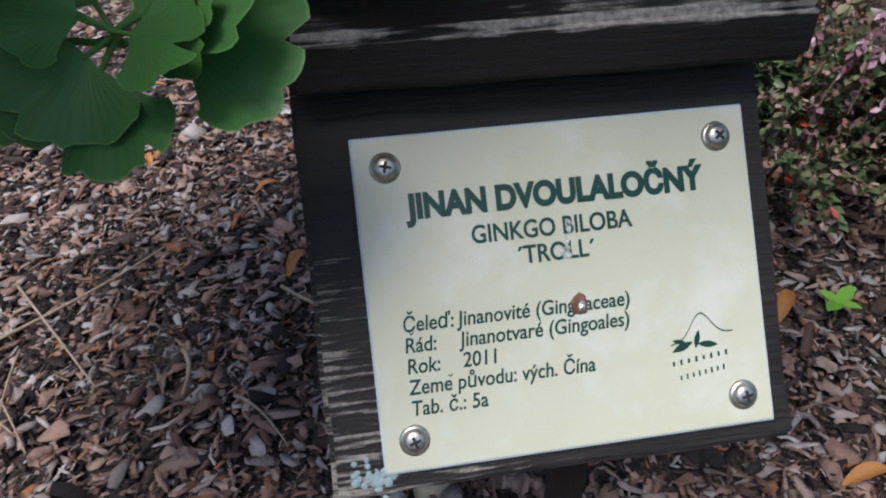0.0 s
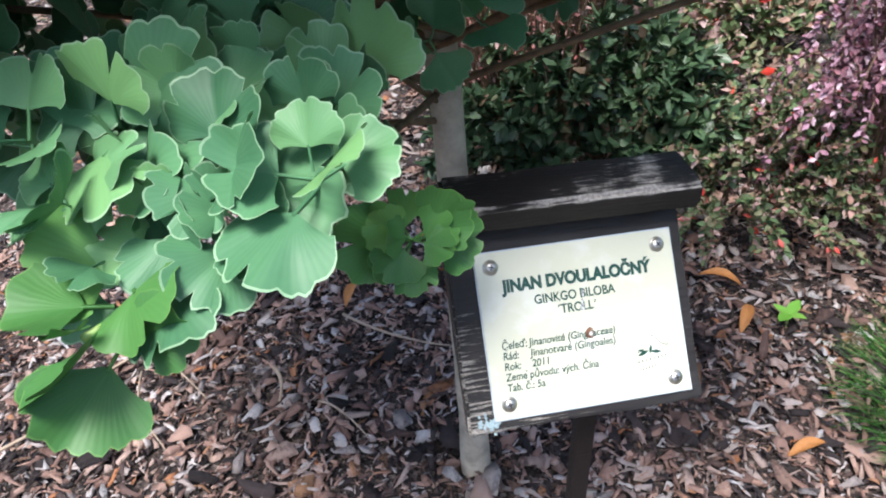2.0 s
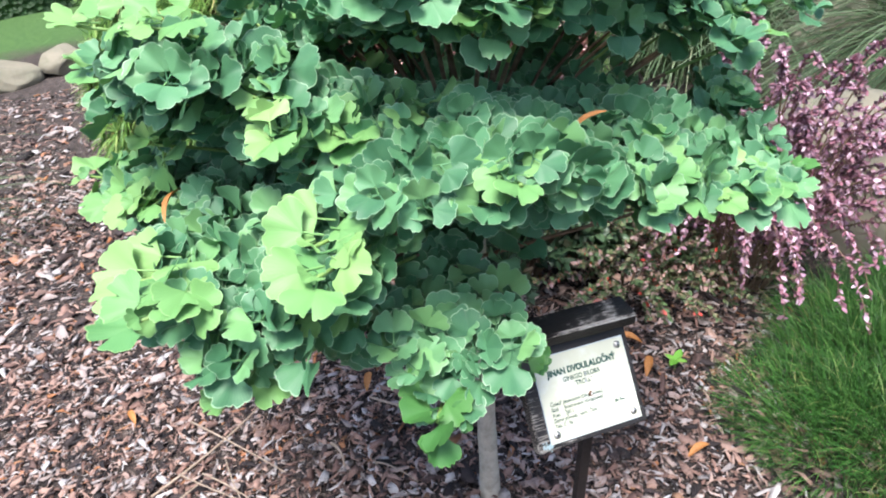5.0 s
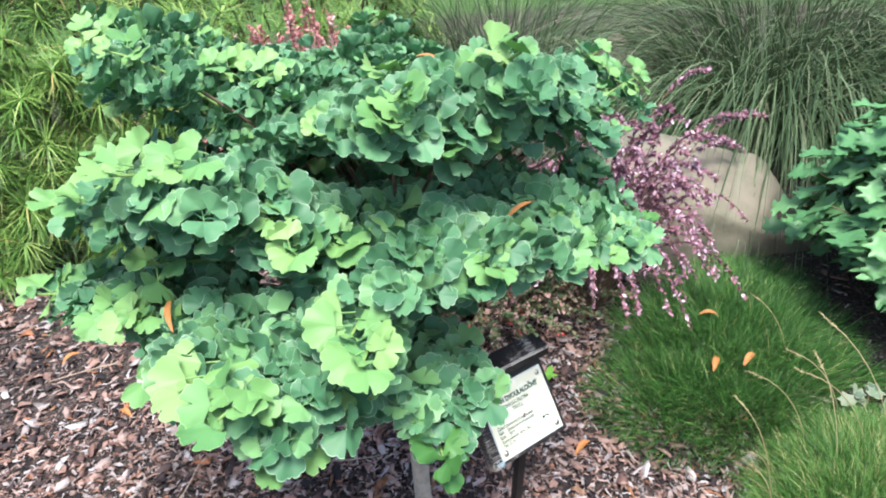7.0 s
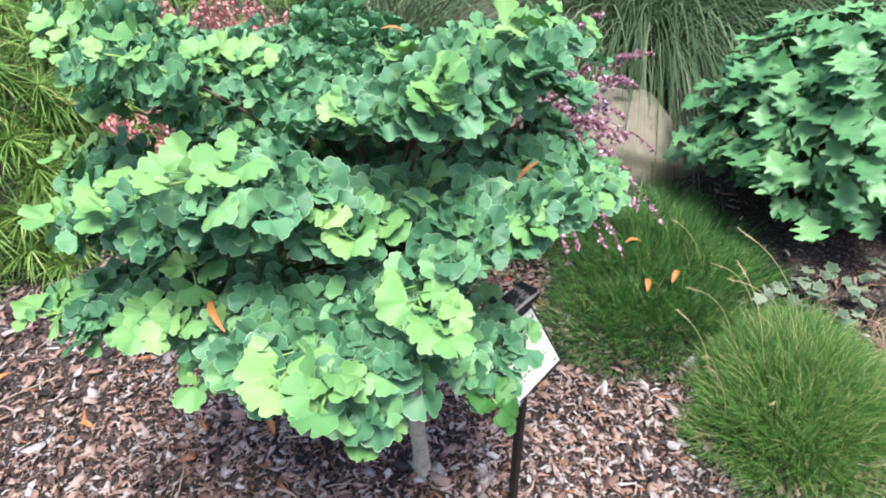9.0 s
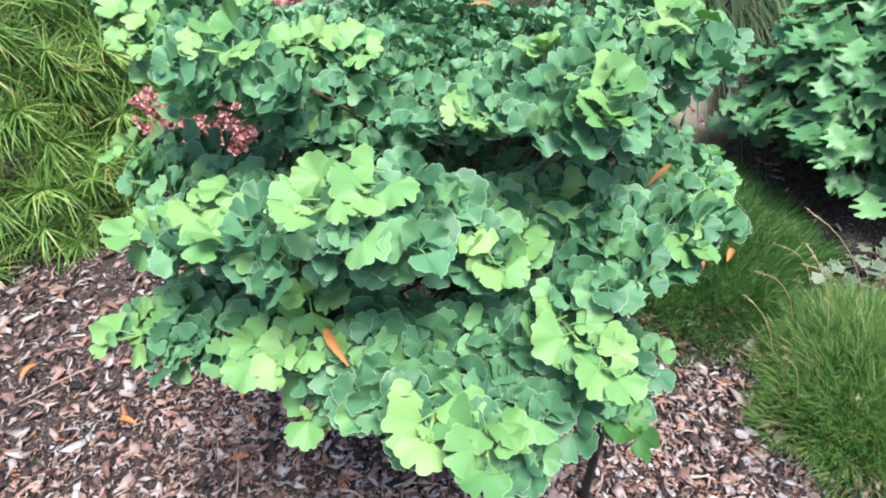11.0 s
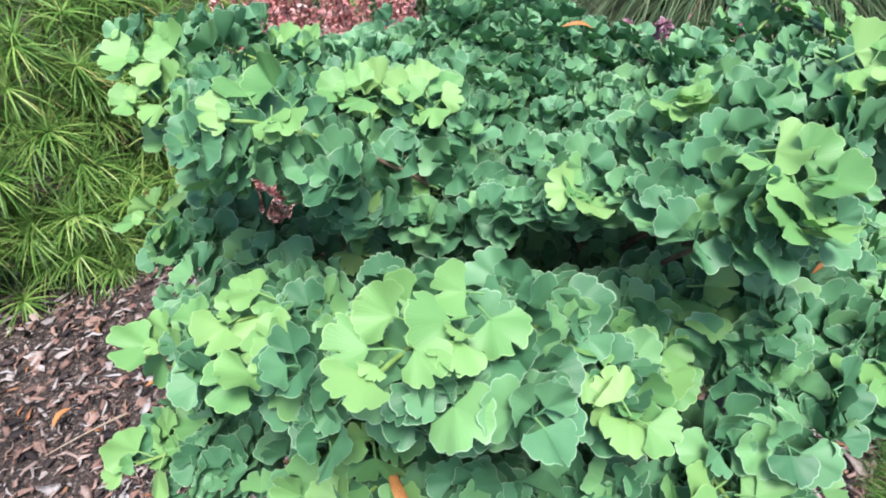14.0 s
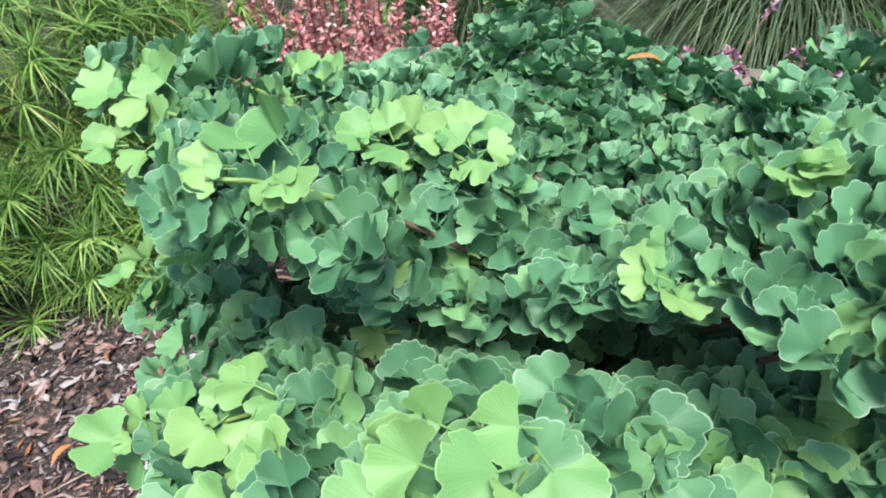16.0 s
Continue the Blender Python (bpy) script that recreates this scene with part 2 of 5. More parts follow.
def stained_wood(name, edge):
    """Dark stain over softwood; flaked to grey wood along the grain, and along the front edge of the roof."""
    m = Nodes(name)
    co = m.coords()
    xyz = m.add("SeparateXYZ", {0: co})
    grain = m.add("TexNoise", {"Vector": m.add("Mapping", {"Vector": co, "Scale": (34.0, 560.0, 560.0)}).outputs[0], "Scale": 1.0, "Detail": 7.0, "Roughness": 0.65}).outputs[0]
    patch = m.noise(26, co, 4)
    fine = m.noise(420, co, 3)
    if edge:
        dy, dz = m.math("SUBTRACT", xyz.outputs[1], -0.0300), m.math("SUBTRACT", xyz.outputs[2], 0.0080)
        dist = m.math("SQRT", m.math("ADD", m.math("MULTIPLY", dy, dy), m.math("MULTIPLY", dz, dz)))
        line = m.math("SUBTRACT", 0.47, m.math("MULTIPLY", dist, 75.0))
        top = m.math("MULTIPLY", m.math("GREATER_THAN", xyz.outputs[2], 0.0078), 0.17)
        bare = m.math("ADD", m.math("MAXIMUM", line, top), m.math("ADD", m.math("MULTIPLY", grain, 0.45), m.math("MULTIPLY", patch, 0.55)))
        low, high = 0.72, 0.82
    else:
        lean = m.math("ADD", m.math("MULTIPLY", xyz.outputs[0], -1.6), m.math("MULTIPLY", xyz.outputs[1], -1.5))
        bare = m.math("ADD", lean, m.math("ADD", m.math("MULTIPLY", grain, 0.75), m.math("MULTIPLY", patch, 0.35)))
        low, high = 0.74, 0.80
    mask = m.add("MapRange", {"Value": bare, "From Min": low, "From Max": high}).outputs[0]
    dark = m.ramp(grain, (0.3, (0.006, 0.005, 0.005)), (0.7, (0.017, 0.013, 0.013)))
    pale = m.ramp(fine, (0.3, (0.28, 0.255, 0.235)), (0.7, (0.62, 0.58, 0.54))) if edge else m.ramp(fine, (0.3, (0.17, 0.15, 0.13)), (0.7, (0.42, 0.39, 0.36)))
    m.put("Base Color", m.mix(mask, dark, pale)).put("Roughness", m.add("MapRange", {"Value": mask, "To Min": 0.55, "To Max": 0.9}).outputs[0])
    m.bump(m.math("SUBTRACT", grain, m.math("MULTIPLY", mask, 0.5)), 0.7, 0.0015)
    return m.mat


stain_mat, roof_mat = stained_wood("weathered_dark_stain", False), stained_wood("flaking_dark_stain", True)

m = Nodes("bare_grey_wood")
grain = m.add("TexNoise", {"Vector": m.add("Mapping", {"Vector": m.coords(), "Scale": (30.0, 200.0, 200.0)}).outputs[0], "Scale": 1.0, "Detail": 6.0}).outputs[0]
m.put("Base Color", m.ramp(grain, (0.35, (0.04, 0.03, 0.028)), (0.5, (0.3, 0.28, 0.25)), (0.7, (0.5, 0.47, 0.43)))).put("Roughness", 0.85)
m.bump(grain, 0.8, 0.002)
bare_wood_mat = m.mat

m = Nodes("cream_plate")
m.put("Base Color", m.mix(m.ramp(m.noise(26, detail=5), (0.5, (0, 0, 0)), (0.68, (1, 1, 1))), m.ramp(m.noise(9), (0.3, (0.59, 0.59, 0.45)), (0.7, (0.63, 0.63, 0.50))), (0.67, 0.68, 0.61)))
m.put("Roughness", m.add("MapRange", {"Value": m.noise(40), "To Min": 0.08, "To Max": 0.24}).outputs[0]).put("Specular IOR Level", 0.6)
plate_mat = m.mat
m = Nodes("blue_grey_plate_edge")
m.put("Base Color", m.ramp(m.noise(70), (0.3, (0.35, 0.42, 0.5)), (0.7, (0.55, 0.62, 0.68)))).put("Roughness", 0.5)
plate_edge_mat = m.mat
m = Nodes("dark_green_print")
m.put("Base Color", m.ramp(m.noise(90), (0.2, (0.003, 0.042, 0.028)), (0.8, (0.006, 0.062, 0.042)))).put("Roughness", 0.3)
print_mat = m.mat
m = Nodes("zinc_screw")
m.put("Base Color", m.ramp(m.noise(300), (0.3, (0.45, 0.43, 0.4)), (0.7, (0.7, 0.69, 0.66)))).put("Metallic", 1.0).put("Roughness", 0.4)
screw_mat = m.mat
m = Nodes("rust")
m.put("Base Color", m.ramp(m.noise(250), (0.3, (0.06, 0.025, 0.015)), (0.7, (0.3, 0.16, 0.1)))).put("Roughness", 0.9)
rust_mat = m.mat
m = Nodes("blue_grey_lichen")
m.put("Base Color", m.ramp(m.noise(300), (0.3, (0.2, 0.3, 0.34)), (0.7, (0.42, 0.52, 0.54)))).put("Roughness", 0.95)
lichen_mat = m.mat
m = Nodes("sandstone")
co = m.coords()
f, g = m.noise(5, co, 8, 0.65), m.noise(45, co, 6, 0.7)
base = m.mix(m.ramp(f, (0.4, (0, 0, 0)), (0.65, (1, 1, 1))), (0.23, 0.20, 0.145), (0.15, 0.145, 0.095))
m.put("Base Color", m.mix(m.math("MULTIPLY", g, 0.5), base, (0.27, 0.25, 0.205))).put("Roughness", 0.9)
m.bump(m.math("ADD", f, m.math("MULTIPLY", g, 0.3)), 0.7, 0.012)
rock_mat = m.mat


# ---- building helpers ----
def mesh(name, verts, faces, mat, uvs=None, smooth=False):
    me = bpy.data.meshes.new(name)
    verts = np.asarray(verts, dtype=np.float32)
    if isinstance(faces, np.ndarray):
        me.vertices.add(len(verts))
        me.vertices.foreach_set("co", verts.ravel())
        me.loops.add(faces.size)
        me.loops.foreach_set("vertex_index", faces.ravel().astype(np.int32))
        me.polygons.add(len(faces))
        me.polygons.foreach_set("loop_start", np.arange(0, faces.size, faces.shape[1], dtype=np.int32))
        me.update(calc_edges=True)
    else:
        me.from_pydata(verts.tolist(), [], [tuple(map(int, f)) for f in faces])
    if uvs is not None:
        layer = me.uv_layers.new(name="UVMap")
        idx = np.empty(len(me.loops), dtype=np.int32)
        me.loops.foreach_get("vertex_index", idx)
        layer.data.foreach_set("uv", np.asarray(uvs, dtype=np.float32)[idx].ravel())
    for one in mat if isinstance(mat, (list, tuple)) else [mat]:
        me.materials.append(one)
    if smooth:
        me.polygons.foreach_set("use_smooth", [True] * len(me.polygons))
    me.update()
    return me


def piece(name, me, parent=None, m=None, label="", kind=""):
    ob = new(name, me)
    if parent is not None:
        ob.parent = parent
    if m is not None:
        ob.matrix_basis = m
    return tagged(ob, label, kind=kind)


def part(name, bm, mat, parent=None, label="", m=None, smooth=False):
    """Links a bmesh as one mesh object under a thing or part."""
    me = bpy.data.meshes.new(name)
    bm.to_mesh(me)
    bm.free()
    me.materials.append(mat)
    if smooth:
        me.polygons.foreach_set("use_smooth", [True] * len(me.polygons))
    return piece(name, me, parent, m, label)


def joined(name, shapes, places, picks, mat, parent=None, label="", kind="stuff", smooth=True):
    """One mesh of many shapes: shapes are (verts, faces, uvs); places 4 x 4 arrays; picks name the shape of each."""
    vs, fs, us, n = [], [], [], 0
    for m, k in zip(places, picks):
        v, f, u = shapes[k]
        vs.append(v @ m[:3, :3].T + m[:3, 3])
        fs.append(f + n)
        us.append(u)
        n += len(v)
    return piece(name, mesh(name, np.concatenate(vs), np.concatenate(fs), mat, np.concatenate(us), smooth), parent, label=label, kind=kind)


def unit(v):
    v = np.asarray(v, float)
    return v / (math.sqrt(float(v[0] * v[0] + v[1] * v[1] + v[2] * v[2])) + 1e-9)


def cross(a, b):
    return np.array((a[1] * b[2] - a[2] * b[1], a[2] * b[0] - a[0] * b[2], a[0] * b[1] - a[1] * b[0]))


def place(at, axis, normal, size=1.0):
    """A 4 x 4 pose: y along axis, z as near to normal as that allows."""
    y = unit(np.asarray(axis, float))
    x = unit(cross(y, normal))
    z = cross(x, y)
    m = np.eye(4)
    m[:3, 0], m[:3, 1], m[:3, 2], m[:3, 3] = x * size, y * size, z * size, at
    return m


def tube(points, radii, sides=8):
    """Verts, faces and uvs of a tapering round stem through the points."""
    pts = np.asarray(points, float)
    vs, fs, us = [], [], []
    ref = np.array([0.31, 0.17, 0.93])
    for i, p in enumerate(pts):
        d = unit(pts[min(i + 1, len(pts) - 1)] - pts[max(i - 1, 0)])
        a = unit(cross(d, ref if abs(d @ ref) < 0.95 else np.array([1.0, 0, 0])))
        b = cross(d, a)
        for k in range(sides):
            w = 2 * math.pi * k / sides
            vs.append(p + radii[i] * (a * math.cos(w) + b * math.sin(w)))
            us.append((i / (len(pts) - 1), k / sides))
    for i in range(len(pts) - 1):
        for k in range(sides):
            a0, b0 = i * sides + k, i * sides + (k + 1) % sides
            fs.append((a0, b0, b0 + sides, a0 + sides))
    vs = np.array(vs)
    fs.append(tuple(range(sides))[::-1])
    fs.append(tuple(range(len(vs) - sides, len(vs))))
    return vs, fs, np.array(us)


def curve3(a, b, c, n=8):
    """Points of a quadratic curve from a by b to c."""
    t = np.linspace(0, 1, n)[:, None]
    return (1 - t) ** 2 * np.asarray(a) + 2 * t * (1 - t) * np.asarray(b) + t ** 2 * np.asarray(c)


def ground_z(x, y):
    """Height of the bed: nearly level, with a shallow dip beyond the sign."""
    dip = -0.14 * np.exp(-(((x - 0.48) / 0.55) ** 2 + ((y - 0.5) / 0.6) ** 2))
    return dip + 0.012 * np.sin(2.3 * x + 1.0) * np.cos(1.9 * y)


rng = np.random.default_rng(7)

# ---- ground ----
steps = np.concatenate([-np.geomspace(900, 3.2, 22), np.linspace(-3, 3.4, 129), np.geomspace(3.7, 900, 22)])
gx, gy = np.meshgrid(steps, steps + 0.6, indexing="ij")
rough_z = np.array([noise.noise(Vector((a * 9, b * 9, 0))) for a, b in zip(gx.ravel(), gy.ravel())]) * 0.008
gv = np.stack([gx.ravel(), gy.ravel(), ground_z(gx.ravel(), gy.ravel()) + rough_z], 1)
n = len(steps)
gf = [(i * n + j, (i + 1) * n + j, (i + 1) * n + j + 1, i * n + j + 1) for i in range(n - 1) for j in range(n - 1)]
ground = piece("ground", mesh("ground", gv, gf, soil_mat, smooth=True))
tagged(ground, "garden bed covered with dark shredded bark mulch", "ground", kind="structure")


# hedge ring added unseen round the garden: keeps low sky light off the bed
m = Nodes("backdrop_foliage")
co = m.coords()
cells = m.add("TexVoronoi", {"Vector": co, "Scale": 16.0})
f = m.add("SeparateColor", {0: cells.outputs["Color"]}).outputs[0]
m.put("Base Color", m.mix(m.noise(1.4, co, 5), m.ramp(f, (0.0, (0.012, 0.04, 0.012)), (1.0, (0.05, 0.12, 0.035))), (0.03, 0.07, 0.02))).put("Roughness", 0.7)
m.bump(cells.outputs["Distance"], 1.0, 0.08)
backdrop_mat = m.mat
vs, around, tall = [], 150, 14
for i in range(around):
    w = 2 * math.pi * i / around
    for j in range(tall + 1):
        h = j / tall
        r = 8.2 + 0.5 * noise.noise(Vector((math.cos(w) * 7, math.sin(w) * 7, h * 5))) + 0.25 * noise.noise(Vector((math.cos(w) * 25, math.sin(w) * 25, h * 14))) + 0.9 * h * h
        # lower on the -y side, so more sky light reaches the fronts
        vs.append((r * math.cos(w), 0.6 + r * math.sin(w), -0.15 + h * (2.6 + 1.6 * min(1.0, max(0.0, 0.6 + 1.4 * math.sin(w))) + 0.8 * noise.noise(Vector((math.cos(w) * 4, math.sin(w) * 4, 9))))))
fs = [(i * (tall + 1) + j, (i + 1) % around * (tall + 1) + j, (i + 1) % around * (tall + 1) + j + 1, i * (tall + 1) + j + 1) for i in range(around) for j in range(tall)]
tagged(piece("backdrop", mesh("backdrop", vs, np.array(fs), backdrop_mat, smooth=True)), "hedge ring added round the garden to block low sky light", "hedge", kind="structure")


def chip_shape(r):
    """A splinter of bark: an angular, cracked slip with ragged ends, one unit long."""
    w, h, bend = r.choice([0.12, 0.2, 0.28, 0.38, 0.55]) * r.uniform(0.75, 1.2), r.uniform(0.05, 0.16), r.uniform(-0.25, 0.25)
    twist, vs = r.uniform(-0.8, 0.8), []
    for s in (-0.5, r.uniform(-0.25, 0.25), 0.5):
        k = r.uniform(0.8, 1.2) if abs(s) < 0.4 else r.uniform(0.1, 1.0)
        z, j, a = bend * (1 - 4 * s * s), r.uniform(-0.12, 0.12), twist * s
        for y, up in ((-0.5, 0), (-0.5, h * r.uniform(0.3, 1.3)), (0.5, h * r.uniform(0.3, 1.3)), (0.5, 0)):
            vs.append((s + r.uniform(-0.12, 0.12), j + y * w * k * math.cos(a), z + up + y * w * k * math.sin(a)))
    fs = []
    for i in range(2):
        a = i * 4
        fs += [(a + k, a + 4 + k, a + 5 + k, a + 1 + k) for k in range(3)]
    fs += [(0, 1, 2, 3), (11, 10, 9, 8)]
    return np.array(vs), np.array(fs), np.zeros((12, 2))


chips = [chip_shape(rng) for _ in range(40)]


def scatter_chips(count, lo, hi, size, lift):
    places = []
    for _ in range(count):
        x, y = rng.uniform(lo[0], hi[0]) + rng.normal(0, 0.09), rng.uniform(lo[1], hi[1]) + rng.normal(0, 0.09)
        s = size * min(rng.lognormal(0, 0.45), 2.4)
        w = rng.uniform(0, 2 * math.pi)
        tilt = rng.normal(0, 0.6, 2)
        up = unit(np.array([tilt[0], tilt[1], 1.0]))
        m = place((x, y, ground_z(x, y) + rng.uniform(0.0, lift)), (math.cos(w), math.sin(w), rng.normal(0, 0.2)), up, s)
        m[:3, :3] = m[:3, [1, 0, 2]] * np.array([1, 1, 1.0])
        places.append(m)
    return places


for lo, hi, count, size in (((-1.15, -0.35), (1.0, 1.4), 40000, 0.0165), ((-1.4, 1.4), (1.0, 2.9), 7500, 0.025), ((-3.0, 0.2), (-1.15, 4.5), 5000, 0.028), ((-3.2, -1.6), (3.0, 4.6), 9000, 0.028)):
    places = scatter_chips(count, lo, hi, size, 0.016)
    joined("bark_mulch", chips, places, rng.integers(0, len(chips), count), chip_mat, ground, "shredded bark, brown, grey and black", smooth=False)


# ---- information sign on its post ----
sign = tagged(new("information_sign"), "dark-stained wooden plant sign with a cream lettered plate", "sign")
SX = Vector((0.149, 0.007, -0.011)).normalized()
SY = Vector((0.005, 0.071, 0.099)).normalized()
SN = SX.cross(SY).normalized()
SY = SN.cross(SX)
FACE = Matrix(((SX.x, SY.x, SN.x, 0.065), (SX.y, SY.y, SN.y, 0.271), (SX.z, SY.z, SN.z, 0.441), (0, 0, 0, 1)))
PW, PH = 0.150, 0.122


def box(size, at=(0, 0, 0), bevel=0.001, cuts=0):
    bm = bmesh.new()
    bmesh.ops.create_cube(bm, size=1.0, matrix=Matrix.LocRotScale(at, None, size))
    if bevel:
        bmesh.ops.bevel(bm, geom=bm.edges[:], offset=bevel, segments=2, affect="EDGES")
    return bm


def worn(bm, amount, scale, cuts=3):
    """Roughens the edges of a plank."""
    bmesh.ops.subdivide_edges(bm, edges=[e for e in bm.edges if e.calc_length() > 0.02], cuts=cuts, use_grid_fill=True)
    for v in bm.verts:
        v.co += noise.noise_vector(v.co * scale) * amount
    return bm


part("board", worn(box((0.178, 0.158, 0.022), (-0.005, 0.010, -0.0135), 0.002), 0.0012, 60, 6), stain_mat, sign, "weathered dark-stained board", FACE)
bm = box((PW, PH, 0.0022), (0, 0, -0.0013), 0.0004)
part("plate_edge", bm, plate_edge_mat, sign, m=FACE)
part("plate", box((PW - 0.0016, PH - 0.0016, 0.001), (0, 0, 0.0), 0.0003), plate_mat, sign, "cream plastic plate with dark green print", FACE)

# little roof plank above the plate
ROOF_C, ROOF_DEEP, ROOF_UP = Vector((0.069, 0.331, 0.524)), Vector((0, -1, -0.10)).normalized(), None
roof_x = SX
ROOF_UP = roof_x.cross(-ROOF_DEEP).normalized()
ROOF = Matrix(((roof_x.x, -ROOF_DEEP.x, ROOF_UP.x, ROOF_C.x), (roof_x.y, -ROOF_DEEP.y, ROOF_UP.y, ROOF_C.y), (roof_x.z, -ROOF_DEEP.z, ROOF_UP.z, ROOF_C.z), (0, 0, 0, 1)))
roof = part("roof", worn(box((0.186, 0.047, 0.022), (0, -0.0075, -0.002), 0.003), 0.0014, 70, 6), roof_mat, sign, "dark plank roof, paint worn to bare wood along its edges", ROOF)


def post_shape(a, b, w, d):
    vs, fs, us = tube(curve3(a, (np.asarray(a) + b) / 2, b, 6), [w] * 6, 4)
    return mesh("post", vs, fs, stain_mat, us)


piece("post", post_shape((0.045, 0.310, -0.12), (0.073, 0.278, 0.40), 0.011, 0.01), sign)


m = Nodes("dark_slot")
m.put("Base Color", m.ramp(m.noise(400), (0.3, (0.01, 0.009, 0.008)), (0.7, (0.05, 0.045, 0.04)))).put("Roughness", 0.7)
slot_mat = m.mat


def screw(at):
    """A domed screw on its washer, with a cross slot."""
    bm = bmesh.new()
    bmesh.ops.create_cone(bm, cap_ends=True, segments=24, radius1=0.0058, radius2=0.0053, depth=0.0009, matrix=Matrix.Translation((0, 0, 0.0009)))
    loops = [[bm.verts.new((r * math.cos(k * math.pi / 12), r * math.sin(k * math.pi / 12), z)) for k in range(24)]
             for r, z in ((0.0046, 0.0012), (0.0045, 0.0021), (0.0040, 0.0029), (0.0030, 0.0035), (0.0016, 0.0038))]
    for a, b in zip(loops, loops[1:]):
        for k in range(24):
            bm.faces.new((a[k], a[(k + 1) % 24], b[(k + 1) % 24], b[k]))
    bm.faces.new(loops[-1])
    turn = rng.uniform(0, 90)
    head = part("screw", bm, screw_mat, sign, "zinc-plated cross-head screw", FACE @ pose(*at, 0, 0, turn), True)
    # dark bars on the dome draw the cross recess's shade; none is cut
    bm = box((0.0044, 0.0011, 0.0008), (0, 0, 0.00362), 0)
    bmesh.ops.create_cube(bm, size=1.0, matrix=Matrix.LocRotScale((0, 0, 0.00366), None, (0.0011, 0.0044, 0.0008)))
    part("slot", bm, slot_mat, head)


for sx, sy in ((-1, 1), (1, 1), (1, -1), (-1, -1)):
    screw((sx * (PW / 2 - 0.0120), sy * (PH / 2 - 0.0115), 0.0))

bm = bmesh.new()
bmesh.ops.create_icosphere(bm, subdivisions=2, radius=0.0036)
for v in bm.verts:
    v.co = Vector((v.co.x, v.co.y * 1.1, v.co.z * 0.4)) * (1 + 0.35 * noise.noise(v.co * 400))
spot = part("rust_spot", bm, rust_mat, sign, "rusted hole in the plate", FACE @ pose(0.0035, -0.0080, 0.0004))
bm = bmesh.new()
bmesh.ops.create_icosphere(bm, subdivisions=2, radius=0.0017)
for v in bm.verts:
    v.co = Vector((v.co.x, v.co.y * 1.2, v.co.z * 0.5)) * (1 + 0.4 * noise.noise(v.co * 900))
part("chip", bm, screw_mat, spot, "bare metal flake", pose(0.0004, -0.0004, 0.0013))


def lettering(text, x, y, size, bold=0.0, shear=0.0, align="LEFT", stretch=1.0):
    cu = bpy.data.curves.new("lettering", "FONT")
    cu.body, cu.size, cu.shear, cu.align_x, cu.offset, cu.extrude = text, size, shear, align, bold, 0.00012
    ob = new("lettering", cu)
    me = bpy.data.meshes.new_from_object(ob.evaluated_get(bpy.context.evaluated_depsgraph_get()))
    bpy.data.objects.remove(ob)
    me.materials.clear()
    me.materials.append(print_mat)
    me.name = "lettering"
    return piece("lettering", me, sign, FACE @ pose(x, y, 0.0007) @ Matrix.Diagonal((stretch, 1, 1, 1)))


lettering("JINAN DVOULALOČNÝ", -0.0005, 0.0305, 0.0122, 0.00066, 0, "CENTER", 0.87)
lettering("GINKGO BILOBA", -0.0040, 0.0190, 0.0093, 0.00018, 0, "CENTER", 0.86)
lettering("´TROLL´", -0.0035, 0.0097, 0.0093, 0.00018, 0, "CENTER", 0.88)
for k, (head, body) in enumerate((("Čeleď:", "Jinanovité (Gingoaceae)"), ("Rád:", "Jinanotvaré (Gingoales)"), ("Rok:", "2011"), ("Zeme původu: vých. Čína", ""), ("Tab. č.: 5a", ""))):
    lettering(head, -0.0632, -0.0102 - 0.0076 * k, 0.0077, 0.0001, 0.12, "LEFT", 0.87)
    if body:
        lettering(body, -0.0427, -0.0102 - 0.0076 * k, 0.0077, 0.0001, 0.12, "LEFT", 0.89)


def logo_strip(points, width, name="logo_line"):
    vs, fs = [], []
    for i, (x, y) in enumerate(points):
        vs += [(x, y - width / 2, 0.0008), (x, y + width / 2, 0.0008)]
        if i:
            fs.append((2 * i - 2, 2 * i, 2 * i + 1, 2 * i - 1))
    return piece(name, mesh(name, vs, fs, print_mat), sign, FACE)


logo_strip([(0.0365 + 0.025 * t, -0.0275 + 0.0095 * math.exp(-((t - 0.5) / 0.22) ** 2) + 0.003 * t) for t in np.linspace(0, 1, 20)], 0.0005)
for cx, cy, turn, size in ((0.041, -0.0285, 20, 0.0046), (0.047, -0.0262, 75, 0.0036), (0.051, -0.0285, -8, 0.0042), (0.040, -0.0265, -15, 0.003)):
    vs = [(size * (t - 0.5) * 2, s * 0.3 * size * math.sin(math.pi * t), 0.0008) for s in (1, -1) for t in np.linspace(0, 1, 9)]
    piece("logo_leaf", mesh("logo_leaf", vs, [tuple(range(9)) + tuple(range(16, 9, -1))], print_mat), sign, FACE @ pose(cx, cy, 0, 0, 0, turn))
for y, x0, x1 in ((-0.0345, 0.0365, 0.0605), (-0.0400, 0.039, 0.0585)):
    for k in range(8):
        a = x0 + (x1 - x0) * k / 8
        logo_strip([(a, y + 0.0003 * k), (a + (x1 - x0) * 0.034, y + 0.0003 * k)], 0.0021 if k % 2 else 0.0017)

for x, y in ((-0.0601, -0.0178 + 0.0066), (-0.0475, -0.0330 + 0.0051)):
    logo_strip([(x - 0.0008, y + 0.0007), (x, y - 0.0002), (x + 0.0008, y + 0.0007)], 0.0006, "caron")

